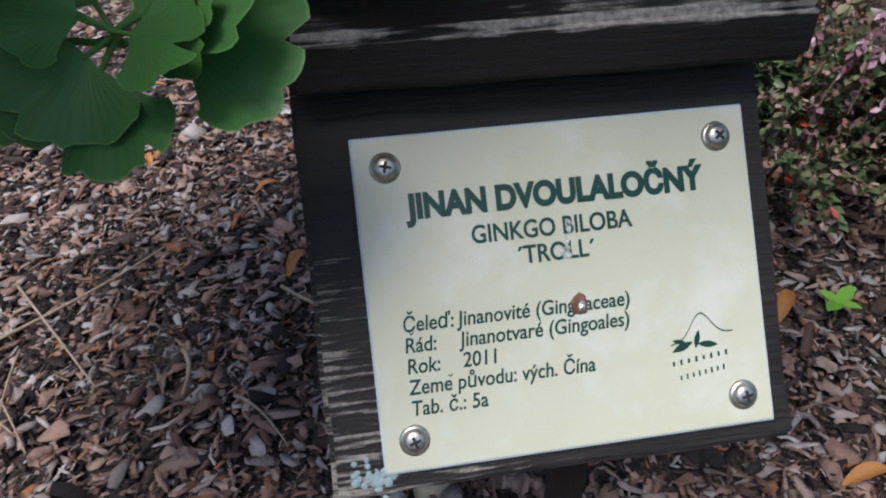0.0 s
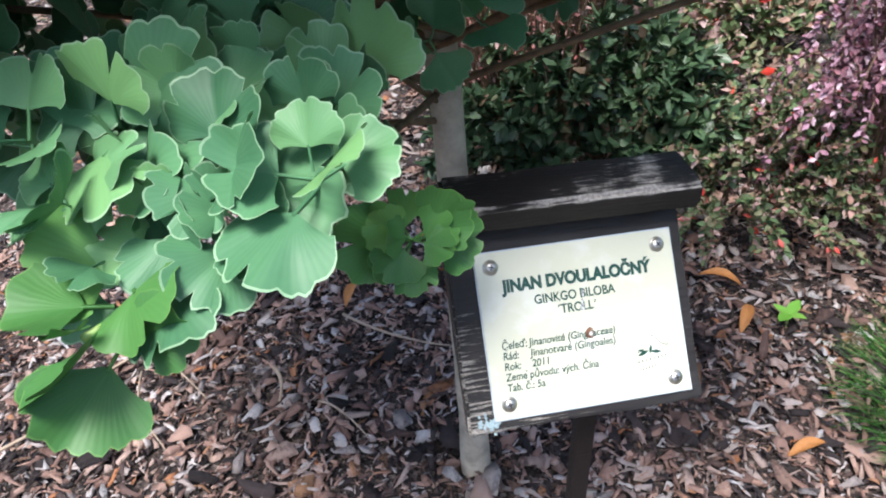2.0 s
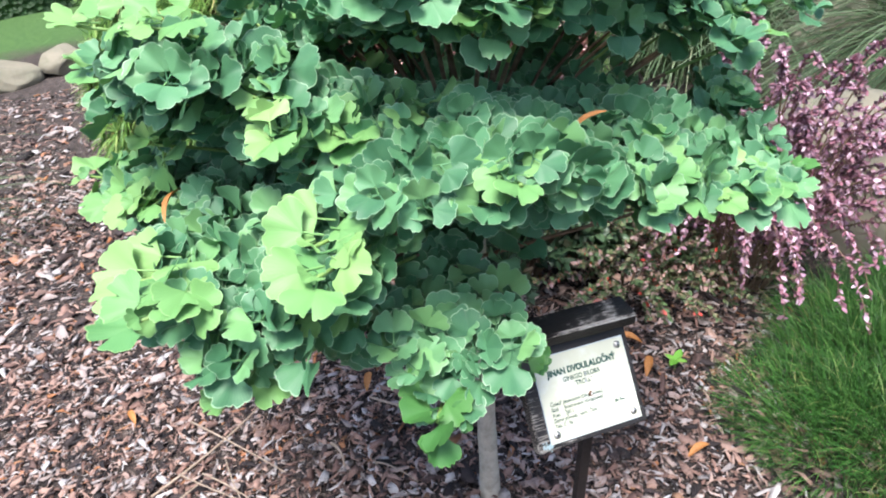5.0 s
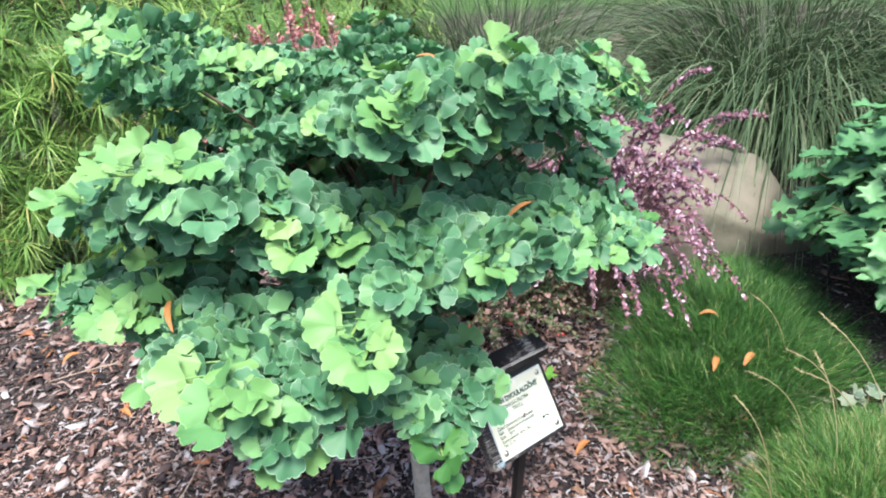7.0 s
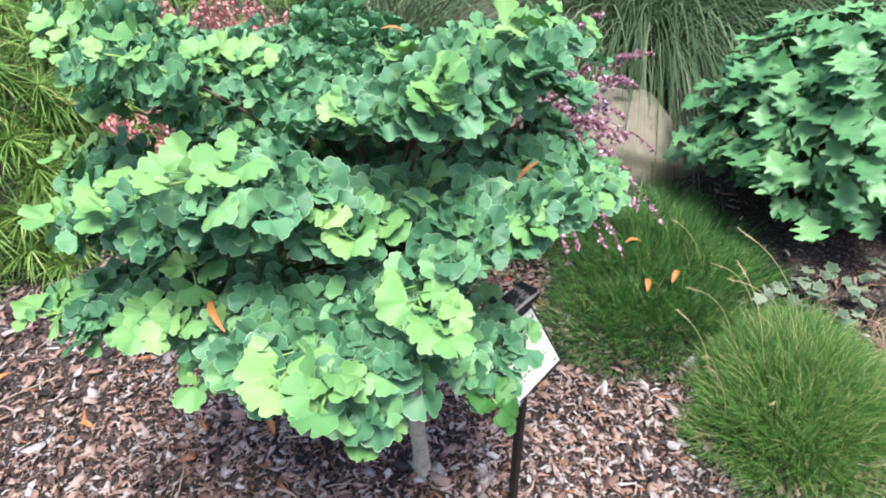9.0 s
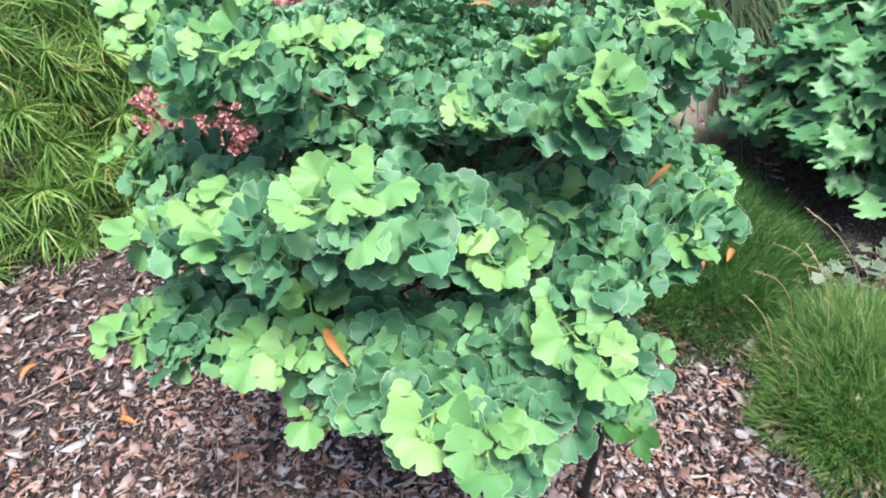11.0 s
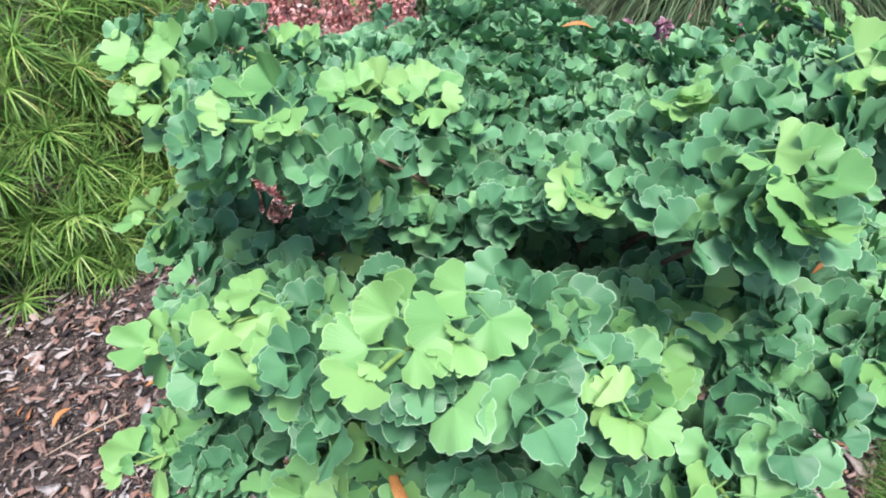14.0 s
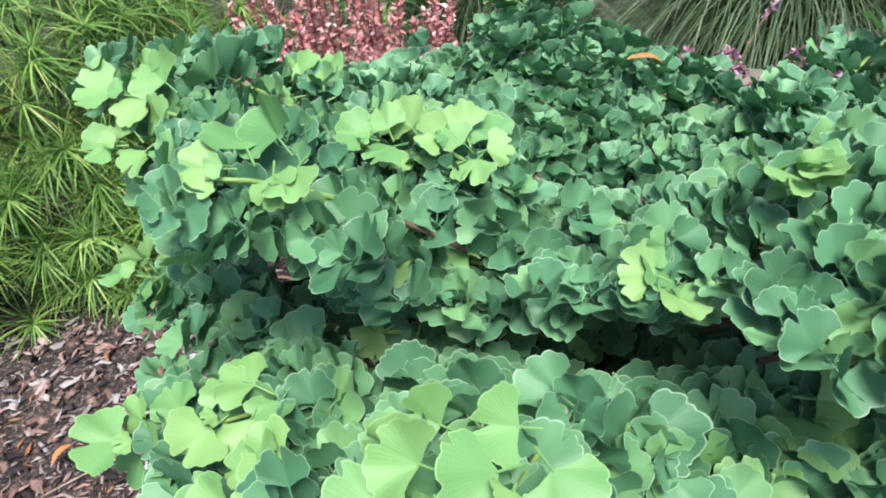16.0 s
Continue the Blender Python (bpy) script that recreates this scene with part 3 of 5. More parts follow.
# pale, partly transparent streaks laid over the lettering
m = Nodes("milky_streak")
m.put("Base Color", m.ramp(m.noise(300), (0.3, (0.68, 0.69, 0.70)), (0.7, (0.76, 0.77, 0.78)))).put("Roughness", 0.35)
m.put("Alpha", m.ramp(m.noise(420), (0.35, (0.15, 0.15, 0.15)), (0.65, (0.8, 0.8, 0.8))))
streak_mat = m.mat
for cx, cy, wide, tall in ((0.0005, 0.0120, 0.0019, 0.0030), (0.0020, 0.0215, 0.0011, 0.0034), (0.0008, 0.0168, 0.0008, 0.0022)):
    rim = [(wide * (1 + 0.3 * math.sin(3 * a + cy * 900)) * math.cos(a), tall * math.sin(a) * (1 + 0.2 * math.cos(2 * a)), 0) for a in np.linspace(0, 2 * math.pi, 19)[:-1]]
    piece("scuff", mesh("scuff", rim, [tuple(range(18))], streak_mat), sign, FACE @ pose(cx, cy, 0.00105), "pale translucent streak across the lettering")

bm = bmesh.new()
bmesh.ops.create_icosphere(bm, subdivisions=2, radius=1.0)
for v in bm.verts:
    v.co = Vector((v.co.x, v.co.y, v.co.z * 0.4)) * (1 + 0.5 * noise.noise(v.co * 2.5))
flake = bpy.data.meshes.new("lichen")
bm.to_mesh(flake)
bm.free()
flake.materials.append(lichen_mat)
for k in range(34):
    size = rng.uniform(0.0007, 0.0017)
    at = (-0.084 + rng.normal(0.004, 0.004), -0.062 + rng.normal(0, 0.003), -0.0020)
    piece("lichen", flake, sign, FACE @ pose(*at, 0, 0, rng.uniform(0, 360)) @ Matrix.Diagonal((size, size * rng.uniform(0.6, 1.2), size, 1)), "blue-grey crust of lichen")


# ---- the ginkgo: a low standard with a spreading, tiered crown ----
def fan_leaf(r, rings=4, seg=22, stalk=0.6, bowls=(-0.34, 0.08), notch=(0.1, 0.25, 0.4, 0.55)):
    """A ginkgo fan, one unit in radius; stalk at the origin, blade along y. Lobed, scalloped and ruffled."""
    half = r.uniform(1.2, 1.65)
    cuts = [(r.normal(0, 0.05), r.choice(notch) * r.uniform(0.8, 1.1), 0.045)]
    cuts += [(side * r.uniform(0.38, 0.68), r.choice([0.0, 0.05, 0.1, 0.22]), 0.04) for side in (-1, 1)]
    cup, fold, bowl = r.uniform(-0.05, 0.25), r.uniform(0.0, 0.26), r.uniform(*bowls)
    wave, ph, ruffle, ph2 = r.uniform(0.06, 0.17), r.uniform(0, 6.28), r.uniform(0.04, 0.10), r.uniform(0, 6.28)
    lobes, p2 = r.uniform(5.6, 8.4), r.uniform(0, 3.14)
    vs, us = [], []
    for i in range(rings + 1):
        q = i / rings
        s = 0.03 + 0.97 * q ** 0.85
        for j in range(seg + 1):
            u = j / seg * 2 - 1
            th = half * u
            R = 1.0 - q ** 3 * sum(deep * math.exp(-((u - at) / wide) ** 2) for at, deep, wide in cuts)
            R *= 1 - 0.085 * q ** 3 * (1 - abs(math.sin(lobes * th + p2))) ** 1.5 + 0.03 * q * q * math.sin(2.7 * th + ph)
            R *= (0.9 + 0.1 * math.cos(u * 1.35)) * (1 - 0.3 * q * q * max(0.0, (abs(u) - 0.66) / 0.34) ** 2.2)
            d = s * R
            th *= 1 - 0.16 * (1 - q) * abs(u)
            z = cup * d * d * abs(math.sin(th)) + wave * math.sin(3.1 * th + ph) * d * d + fold * abs(math.sin(th)) * d * 0.7 + bowl * d ** 2
            z += ruffle * math.sin(6.3 * th + ph2) * d ** 3
            vs.append((d * math.sin(th) * (1 - 0.35 * abs(fold)), stalk + d * math.cos(th), z))
            us.append((q, j / seg))
    fs = []
    for i in range(rings):
        for j in range(seg):
            a = i * (seg + 1) + j
            fs.append((a, a + 1, a + seg + 2, a + seg + 1))
    n = len(vs)
    for y, w, z in ((0.0, 0.026, -0.05), (stalk + 0.06, 0.02, 0.0)):
        vs += [(-w, y, z - w), (w, y, z - w), (w, y, z + w), (-w, y, z + w)]
        us += [(0.3, 0.5)] * 4
    fs += [(n + 4 * i + k, n + 4 * i + (k + 1) % 4, n + 4 * i + 4 + (k + 1) % 4, n + 4 * i + 4 + k) for i in range(1) for k in range(4)]
    return np.array(vs), np.array(fs), np.array(us)


lr = np.random.default_rng(21)
fans = [fan_leaf(lr, 3, 38, 0.48, (-0.3, 0.15)) for _ in range(24)]
mature_fans = [fan_leaf(lr, 3, 30, 0.32, (-0.25, 0.22), (0.05, 0.1, 0.2, 0.45)) for _ in range(28)]
small_fans = [fan_leaf(lr, 3, 20, 0.32, (0.0, 0.42), (0.05, 0.1, 0.25)) for _ in range(16)]

shrub = tagged(new("ginkgo_shrub"), "dwarf ginkgo with dense tiers of blue-green and lime fan leaves", "shrub")
FOOT, HEAD = np.array((-0.022, 0.530, -0.13)), np.array((0.012, 0.558, 0.66))
trunk_line = curve3(FOOT, (FOOT + HEAD) / 2 + np.array((0.006, 0.01, 0)), HEAD, 14)
v, f, u = tube(trunk_line, [0.021 + 0.008 * math.exp(-k * 1.2) - 0.0004 * k for k in range(14)], 14)
v = v + np.array([noise.noise_vector(Vector(p * 30)) for p in v]) * 0.0025
piece("trunk", mesh("trunk", v, f, bark_mat, u, True), shrub, label="smooth pale grey-brown bark")

# shoot tips, tier by tier: lime young tips, then mature leaves on top of the tier, then the fringe that hangs from its edge
UPPER_YOUNG = [(-0.355, 0.849, 1.113), (-0.386, 0.818, 1.090), (-0.366, 0.668, 1.108), (-0.350, 0.784, 1.003), (-0.303, 0.690, 0.981), (-0.253, 0.668, 0.985),
               (-0.165, 0.651, 1.040), (-0.190, 0.723, 1.030), (-0.212, 0.708, 1.048), (-0.187, 0.605, 0.948), (-0.163, 0.420, 0.990), (-0.158, 0.225, 1.045),
               (-0.130, 0.238, 1.062), (-0.014, 0.262, 1.018), (-0.065, 0.233, 0.984), (-0.013, 0.243, 0.980), (0.035, 0.222, 1.092), (-0.068, 0.376, 1.060),
               (0.446, 0.463, 0.983), (0.462, 0.380, 0.945), (0.356, 0.335, 0.885), (0.400, 0.400, 0.915), (0.190, 0.880, 1.040), (-0.210, 0.850, 1.060)]
UPPER = [(-0.134, 0.696, 1.040), (-0.132, 0.842, 1.040), (0.040, 0.794, 0.977), (0.030, 0.714, 0.965), (0.042, 0.631, 0.930), (-0.034, 0.620, 0.905), (-0.183, 0.659, 0.986),
         (0.008, 0.523, 0.955), (-0.117, 0.477, 0.980), (0.224, 0.616, 0.924), (0.050, 0.225, 1.065), (0.009, 0.346, 1.060), (0.065, 0.284, 1.085), (-0.270, 0.740, 1.060),
         (0.196, 0.765, 1.010), (-0.290, 0.850, 1.080), (0.300, 0.560, 0.900), (0.330, 0.450, 0.910), (0.120, 0.420, 1.000), (0.220, 0.380, 0.940),
         (-0.230, 0.800, 1.050), (0.120, 0.560, 0.950), (-0.060, 0.420, 1.020), (-0.080, 0.760, 1.020), (0.120, 0.860, 1.000), (-0.100, 0.300, 1.030), (0.120, 0.300, 1.020),
         (0.230, 0.690, 0.985), (0.300, 0.660, 0.940), (0.160, 0.470, 1.020), (0.220, 0.360, 1.000), (0.310, 0.430, 0.970), (0.130, 0.760, 1.000),
         (-0.335, 0.880, 1.130), (-0.270, 0.860, 1.125), (-0.330, 0.760, 1.100), (-0.320, 0.700, 1.090), (-0.210, 0.900, 1.090),
         (-0.060, 0.860, 1.020), (-0.050, 0.690, 0.960), (-0.080, 0.560, 0.950), (0.100, 0.690, 0.950), (0.060, 0.460, 0.990)]
UPPER_EDGE = [(-0.060, 0.250, 0.950), (-0.130, 0.245, 1.000), (-0.080, 0.235, 1.010), (-0.163, 0.288, 0.986), (-0.107, 0.256, 0.961), (0.015, 0.218, 1.010), (0.050, 0.250, 0.960), (-0.330, 0.730, 1.010), (-0.193, 0.602, 0.940), (-0.120, 0.560, 0.925),
              (-0.300, 0.800, 0.980), (0.200, 0.330, 0.900), (0.300, 0.340, 0.860), (0.120, 0.290, 0.930), (-0.140, 0.440, 0.950), (0.400, 0.420, 0.880)]
MIDDLE_YOUNG = [(-0.444, 0.655, 0.924), (-0.498, 0.730, 0.882), (-0.440, 0.421, 1.012), (-0.376, 0.398, 1.005), (-0.397, 0.458, 0.972), (-0.421, 0.491, 0.852), (-0.287, 0.352, 0.925),
                (-0.211, 0.309, 0.873), (-0.281, 0.301, 0.890), (-0.274, 0.655, 0.894), (-0.143, 0.564, 0.858), (-0.119, 0.303, 0.888), (-0.080, 0.130, 0.865), (0.210, 0.201, 0.742),
                (0.404, 0.285, 0.697), (-0.389, 0.963, 0.878), (0.148, 0.225, 0.778), (-0.470, 0.560, 0.930), (0.300, 0.230, 0.730)]
MIDDLE = [(-0.375, 0.408, 0.940), (-0.292, 0.422, 0.937), (-0.083, 0.253, 0.890), (-0.160, 0.202, 0.850), (-0.093, 0.190, 0.855), (0.113, 0.225, 0.797), (0.048, 0.259, 0.836),
          (-0.380, 0.560, 0.900), (-0.330, 0.500, 0.930), (-0.420, 0.640, 0.890), (0.000, 0.200, 0.840), (0.250, 0.300, 0.790), (0.330, 0.330, 0.740), (-0.200, 0.380, 0.890),
          (-0.320, 0.800, 0.880), (-0.350, 0.900, 0.870), (-0.440, 0.520, 0.920), (0.150, 0.300, 0.830), (-0.430, 0.720, 0.880), (-0.250, 0.560, 0.880), (0.380, 0.420, 0.780),
          (0.000, 0.360, 0.850), (0.100, 0.400, 0.830), (-0.060, 0.450, 0.850), (0.200, 0.420, 0.810)]
MIDDLE_EDGE = [(-0.313, 0.370, 0.850), (-0.421, 0.491, 0.850), (-0.052, 0.185, 0.770), (0.200, 0.215, 0.710), (0.115, 0.267, 0.700), (0.150, 0.240, 0.705), (0.040, 0.270, 0.770),
               (-0.370, 0.430, 0.870), (-0.140, 0.245, 0.825), (-0.010, 0.180, 0.790), (0.080, 0.230, 0.740), (-0.440, 0.600, 0.860), (0.280, 0.260, 0.690), (-0.060, 0.130, 0.830),
               (-0.310, 0.860, 0.800), (-0.250, 0.760, 0.840), (-0.340, 0.760, 0.820), (-0.200, 0.820, 0.880), (-0.360, 0.920, 0.830)]
LOWER_YOUNG = [(-0.565, 0.752, 0.736), (-0.517, 0.735, 0.727), (-0.464, 0.494, 0.777), (-0.492, 0.525, 0.777), (-0.466, 0.470, 0.690), (-0.441, 0.275, 0.785),
               (-0.436, 0.200, 0.785), (-0.376, 0.207, 0.668), (-0.275, 0.150, 0.812), (-0.268, 0.190, 0.822), (-0.262, 0.215, 0.752), (-0.187, 0.139, 0.606)]
LOWER = [(-0.409, 0.331, 0.780), (-0.355, 0.276, 0.779), (-0.247, 0.268, 0.814), (-0.242, 0.227, 0.818), (-0.363, 0.404, 0.805), (-0.456, 0.697, 0.745), (-0.414, 0.443, 0.765),
         (-0.150, 0.370, 0.700), (-0.430, 0.580, 0.770), (-0.300, 0.300, 0.800), (-0.330, 0.220, 0.780), (-0.100, 0.390, 0.680), (-0.215, 0.240, 0.760), (-0.390, 0.250, 0.770)]
LOWER_EDGE = [(-0.456, 0.386, 0.705), (-0.309, 0.273, 0.660), (-0.242, 0.290, 0.632), (-0.220, 0.204, 0.620), (-0.120, 0.285, 0.615), (-0.177, 0.210, 0.660),
              (-0.253, 0.199, 0.740), (-0.350, 0.260, 0.700), (-0.400, 0.340, 0.690), (-0.150, 0.260, 0.590), (-0.290, 0.210, 0.690), (-0.430, 0.280, 0.730), (-0.330, 0.330, 0.640),
              (-0.155, 0.222, 0.612)]
CORE = np.array((-0.01, 0.55))


def outward(p):
    d = np.array((p[0] - CORE[0], p[1] - CORE[1], 0.0))
    return unit(d) * min(1.0, np.linalg.norm(d) / 0.3)


near_places, old_places, new_places, shaded_places, new_pieces, spur_places = [], [], [], [], [], []


def keep(m, at, young, into):
    if not young and at[0] > -0.06 and at[1] < 0.45 and at[2] < 0.605:
        return  # clear of the sign
    # low young leaves get the copy with shade in its colour
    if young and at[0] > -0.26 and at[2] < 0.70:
        shaded_places.append(m)
    elif at[0] > -0.3 and at[1] < 0.36 and at[2] < 0.72 and not young:
        near_places.append(m)
    elif young and at[1] < 0.46 and len(new_pieces) < 295:
        new_pieces.append(m)
    elif young:
        new_places.append(m)
    else:
        (old_places if into is None else into).append(m)


def rosette(at, d, count, size, young, into=None, low=2, high=44, lift=0.12):
    """A spur: fans set round the axis d, the outer ones spread flat, the inner ones upright."""
    a = unit(cross(d, (0.3, 0.2, 0.9)))
    b = cross(d, a)
    start = lr.uniform(0, 6.28)
    for k in range(count):
        w = start + 2.4 * k + lr.normal(0, 0.3)
        el = math.radians(low + (high - low) * k / max(count - 1, 1) + lr.normal(0, 9))
        radial = a * math.cos(w) + b * math.sin(w)
        axis = radial * math.cos(el) + d * math.sin(el) + np.array((0, 0.0, lift))
        nrm = unit(d * math.cos(el) - radial * math.sin(el) + lr.normal(0, 0.14, 3))
        keep(place(at + d * 0.002 * k, axis, nrm, size * (1.12 - 0.4 * k / count) * lr.uniform(0.82, 1.14)), at, young, into)


def spray(tip, way, d, size):
    """The young end of a shoot: fans to both sides of the green stem, one at its end, a small one folded over the bud."""
    way = unit(way - d * (way @ d) * 0.6)
    side = cross(d, way)
    for k in range(lr.integers(4, 6) if tip[2] > 0.72 else 4):
        turn = (-1 if k % 2 else 1) * lr.uniform(0.8, 1.5) if k else lr.normal(0, 0.25)
        axis = way * math.cos(turn) + side * math.sin(turn) + d * lr.uniform(-0.1, 0.4)
        nrm = unit(d + side * math.sin(turn) * lr.uniform(-0.2, 0.5) + lr.normal(0, 0.24, 3))
        at = tip - way * 0.0125 * k
        keep(place(at, axis, nrm, size * lr.uniform(0.78, 1.1)), at, True, None)
    bud = tip + d * 0.004
    keep(place(bud, way + d * 0.8, unit(d * 0.6 - way + lr.normal(0, 0.3, 3)), size * 0.42), bud, True, None)


def level(tier, x, y):
    """Height of the top of a tier, from its shoots near by."""
    d2 = (tier[:, 0] - x) ** 2 + (tier[:, 1] - y) ** 2 + 0.0004
    w = 1 / d2 ** 2
    return float((w * tier[:, 2]).sum() / w.sum())


def spurs(tier, tips, seeds, tries, spacing, taken, edge=False):
    """Sites of leaf spurs along the shoots behind the seeds, none closer than the spacing; the hollow over the lowest shoots stays bare."""
    found = []
    for i, p in enumerate(seeds):
        o = outward(p)
        side = np.array((-o[1], o[0], 0.0))
        for _ in range(tries):
            if edge:
                q = np.array(p) + side * lr.normal(0, 0.032) - o * lr.uniform(0.03, 0.06) + np.array((0, 0, lr.uniform(0.028, 0.052)))
            else:
                q = np.array(p) - o * (lr.uniform(0.03, 0.12) if i < len(tips) else lr.uniform(-0.02, 0.07)) + side * lr.normal(0, 0.033)
                q[2] = 0.5 * (level(tier, q[0], q[1]) + p[2]) - 0.024 + lr.normal(0, 0.007)
            if ((tips - q) ** 2).sum(1).min() < 0.001 or (-0.235 < q[0] < 0.0 and q[1] < 0.36 and 0.665 < q[2] < 0.775):
                continue
            if not taken or ((np.array(taken) - q) ** 2).sum(1).min() > spacing * spacing:
                taken.append(q)
                found.append(q)
    return found


lines = []


def branch_to(tip, thick):
    tip = np.asarray(tip, float)
    root = np.array((FOOT[0] + 0.03, 0.55, min(max(tip[2] - 0.16, 0.5), 0.66))) + lr.normal(0, 0.012, 3)
    mid = root * 0.35 + tip * 0.65
    lines.append((curve3(root, np.array((mid[0], mid[1], tip[2] - 0.05)), tip, 12), thick))
    return lines[-1][0]


for young, top, edge, big in ((UPPER_YOUNG, UPPER, UPPER_EDGE, 0.0265), (MIDDLE_YOUNG, MIDDLE, MIDDLE_EDGE, 0.0300), (LOWER_YOUNG, LOWER, LOWER_EDGE, 0.0315)):
    tier = np.array(young + top)
    taken = []
    for tip in young:
        line = branch_to(tip, 0.0026)
        tip = np.array(tip)
        d = unit(unit(line[-1] - line[-2]) * 0.55 + np.array((-0.12, -0.22, 0.65)))
        tip = tip - outward(tip) * (0.022 if big < 0.031 else 0.008)
        spray(tip, unit(line[-1] - line[-2]), d, big * lr.uniform(1.08, 1.3))
        if lr.random() < 0.25:
            back = line[-2] * 0.6 + line[-1] * 0.4 + lr.normal(0, 0.008, 3)
            rosette(back, unit(d + lr.normal(0, 0.25, 3)), 2, big * lr.uniform(0.95, 1.1), True, None, 0, 35)
    for tip in top:
        branch_to(np.array(tip) - np.array((0, 0, 0.02)), 0.0022)
    for q in spurs(tier, np.array(young), young + top, 60, 0.0245, taken):
        small = q[2] > 0.88 and 0.40 < q[1] < 0.95 and -0.25 < q[0] < 0.25
        d = unit(np.array((-0.10, -0.20, 0.66)) + outward(q) * 0.42 + lr.normal(0, 0.2, 3))
        rosette(q, d, lr.integers(4, 6) + small, (0.0225 if small else big) * lr.uniform(0.85, 1.12), False, spur_places if small else None, 0, 40)
    for q in spurs(tier, np.array(young), edge, 26, 0.029, taken, True):
        d = unit(np.array((-0.10, -0.20, 0.34)) + outward(q) * 0.72 + lr.normal(0, 0.18, 3))
        rosette(q, d, lr.integers(4, 6), big * lr.uniform(0.9, 1.15), False, None, -4, 34, 0.04)
# short spurs that close the top of the crown
crown, taken = np.array(UPPER_YOUNG + UPPER), []
for _ in range(2600):
    w, r = lr.uniform(0, 2 * math.pi), math.sqrt(lr.random())
    q = np.array((0.0 + 0.24 * r * math.cos(w), 0.66 + 0.25 * r * math.sin(w), 0.0))
    q[2] = level(crown, q[0], q[1]) - 0.035 + lr.normal(0, 0.006)
    if ((crown[:24] - q) ** 2).sum(1).min() > 0.001 and (not taken or ((np.array(taken) - q) ** 2).sum(1).min() > 0.00056):
        taken.append(q)
        rosette(q, unit(np.array((-0.12, -0.22, 0.7)) + outward(q) * 0.2 + lr.normal(0, 0.2, 3)), 5, 0.0225 * lr.uniform(0.85, 1.15), False, spur_places, 4, 46)
# the lowest young shoot, beside the sign
rosette(np.array((-0.048, 0.243, 0.557)), unit((0.12, -0.75, 0.5)), 7, 0.0300, True, None, -2, 30, 0.0)
rosette(np.array((-0.047, 0.237, 0.561)), unit((0.12, -0.75, 0.5)), 3, 0.0200, True, None, 12, 40, 0.0)
# leaves on the inner wood
for _ in range(110):
    w, r, h = lr.uniform(0, 2 * math.pi), math.sqrt(lr.random()), lr.uniform(0.62, 0.84)
    q = np.array((-0.02 + 0.15 * r * math.cos(w), 0.52 + 0.15 * r * math.sin(w), h))
    rosette(q, unit(outward(q) * 0.6 + np.array((-0.1, -0.2, 0.5)) + lr.normal(0, 0.3, 3)), 3, 0.030, False)

for _ in range(150):
    q = np.array((lr.uniform(-0.34, 0.28), lr.uniform(0.48, 0.84), lr.uniform(0.62, 0.88)))
    if np.linalg.norm(q[:2] - np.array((-0.02, 0.62))) < 0.33:
        rosette(q, unit(np.array((-0.45, -0.5, 0.35)) + lr.normal(0, 0.3, 3)), 4, 0.030, False)

for line, r in lines:
    if line[-1][0] > -0.04 and line[-1][1] < 0.42 and line[-1][2] < 0.62:
        continue
    v, f, u = tube(line, np.linspace(r * 1.5, r * 0.75, len(line)), 6)
    me = mesh("branch", v, f, [twig_mat, green_stem_mat], u, True)
    me.polygons.foreach_set("material_index", [1 if k // 6 > len(line) // 2 else 0 for k in range(len(me.polygons))])
    piece("branch", me, shrub)
picks = lambda k: lr.integers(0, 24, k)
joined("mature_foliage", mature_fans, old_places, picks(len(old_places)), leaf_old, shrub, "blue-green mature fan leaves with pale margins")
joined("inner_foliage", small_fans, spur_places, lr.integers(0, len(small_fans), len(spur_places)), leaf_spur, shrub, "small blue-green leaves on short spurs")
joined("lower_foliage", fans, near_places, picks(len(near_places)), leaf_old, shrub, "large blue-green leaves of the lowest shoots")
joined("half_grown_foliage", mature_fans, shaded_places, picks(len(shaded_places)), leaf_shaded, shrub, "young leaves of the lower shoots, crown shade put into their mid-green")
joined("young_foliage", fans, new_places, picks(len(new_places)), leaf_new, shrub, "lime-green young fan leaves")
fan_meshes = [mesh("leaf", v, f, leaf_new_piece, u, True) for v, f, u in fans]
for k, m in enumerate(new_pieces):
    piece("leaf", fan_meshes[k % len(fan_meshes)], shrub, Matrix(m.tolist()))


# ---- grasses: strips that bend under their weight ----
def strips(name, roots, ways, lengths, width, droop, mat, parent=None, label="", seg=4, kind="stuff"):
    """Grass blades as one mesh: root points, starting directions, lengths; each tapers and droops."""
    q, w, L = np.array(roots, float), np.array(ways, float), np.array(lengths, float)[:, None]
    w /= np.linalg.norm(w, axis=1, keepdims=True)
    side = np.cross(w, np.array((0, 0, 1.0))) + rng.normal(0, 0.25, w.shape)
    side /= np.linalg.norm(side, axis=1, keepdims=True)
    rows = []
    for k in range(seg + 1):
        h = width * (1 - (k / seg) ** 1.6) * 0.5 + width * 0.04
        rows += [q - side * h, q + side * h]
        q = q + w * L / seg
        w = w + np.array((0, 0, -droop / seg))
        w /= np.linalg.norm(w, axis=1, keepdims=True)
    vs = np.stack(rows, 1).reshape(-1, 3)
    one = np.array([(2 * k, 2 * k + 1, 2 * k + 3, 2 * k + 2) for k in range(seg)])
    fs = (one[None] + (np.arange(len(L)) * (2 * seg + 2))[:, None, None]).reshape(-1, 4)
    return piece(name, mesh(name, vs, fs, mat, smooth=True), parent, label=label, kind=kind)


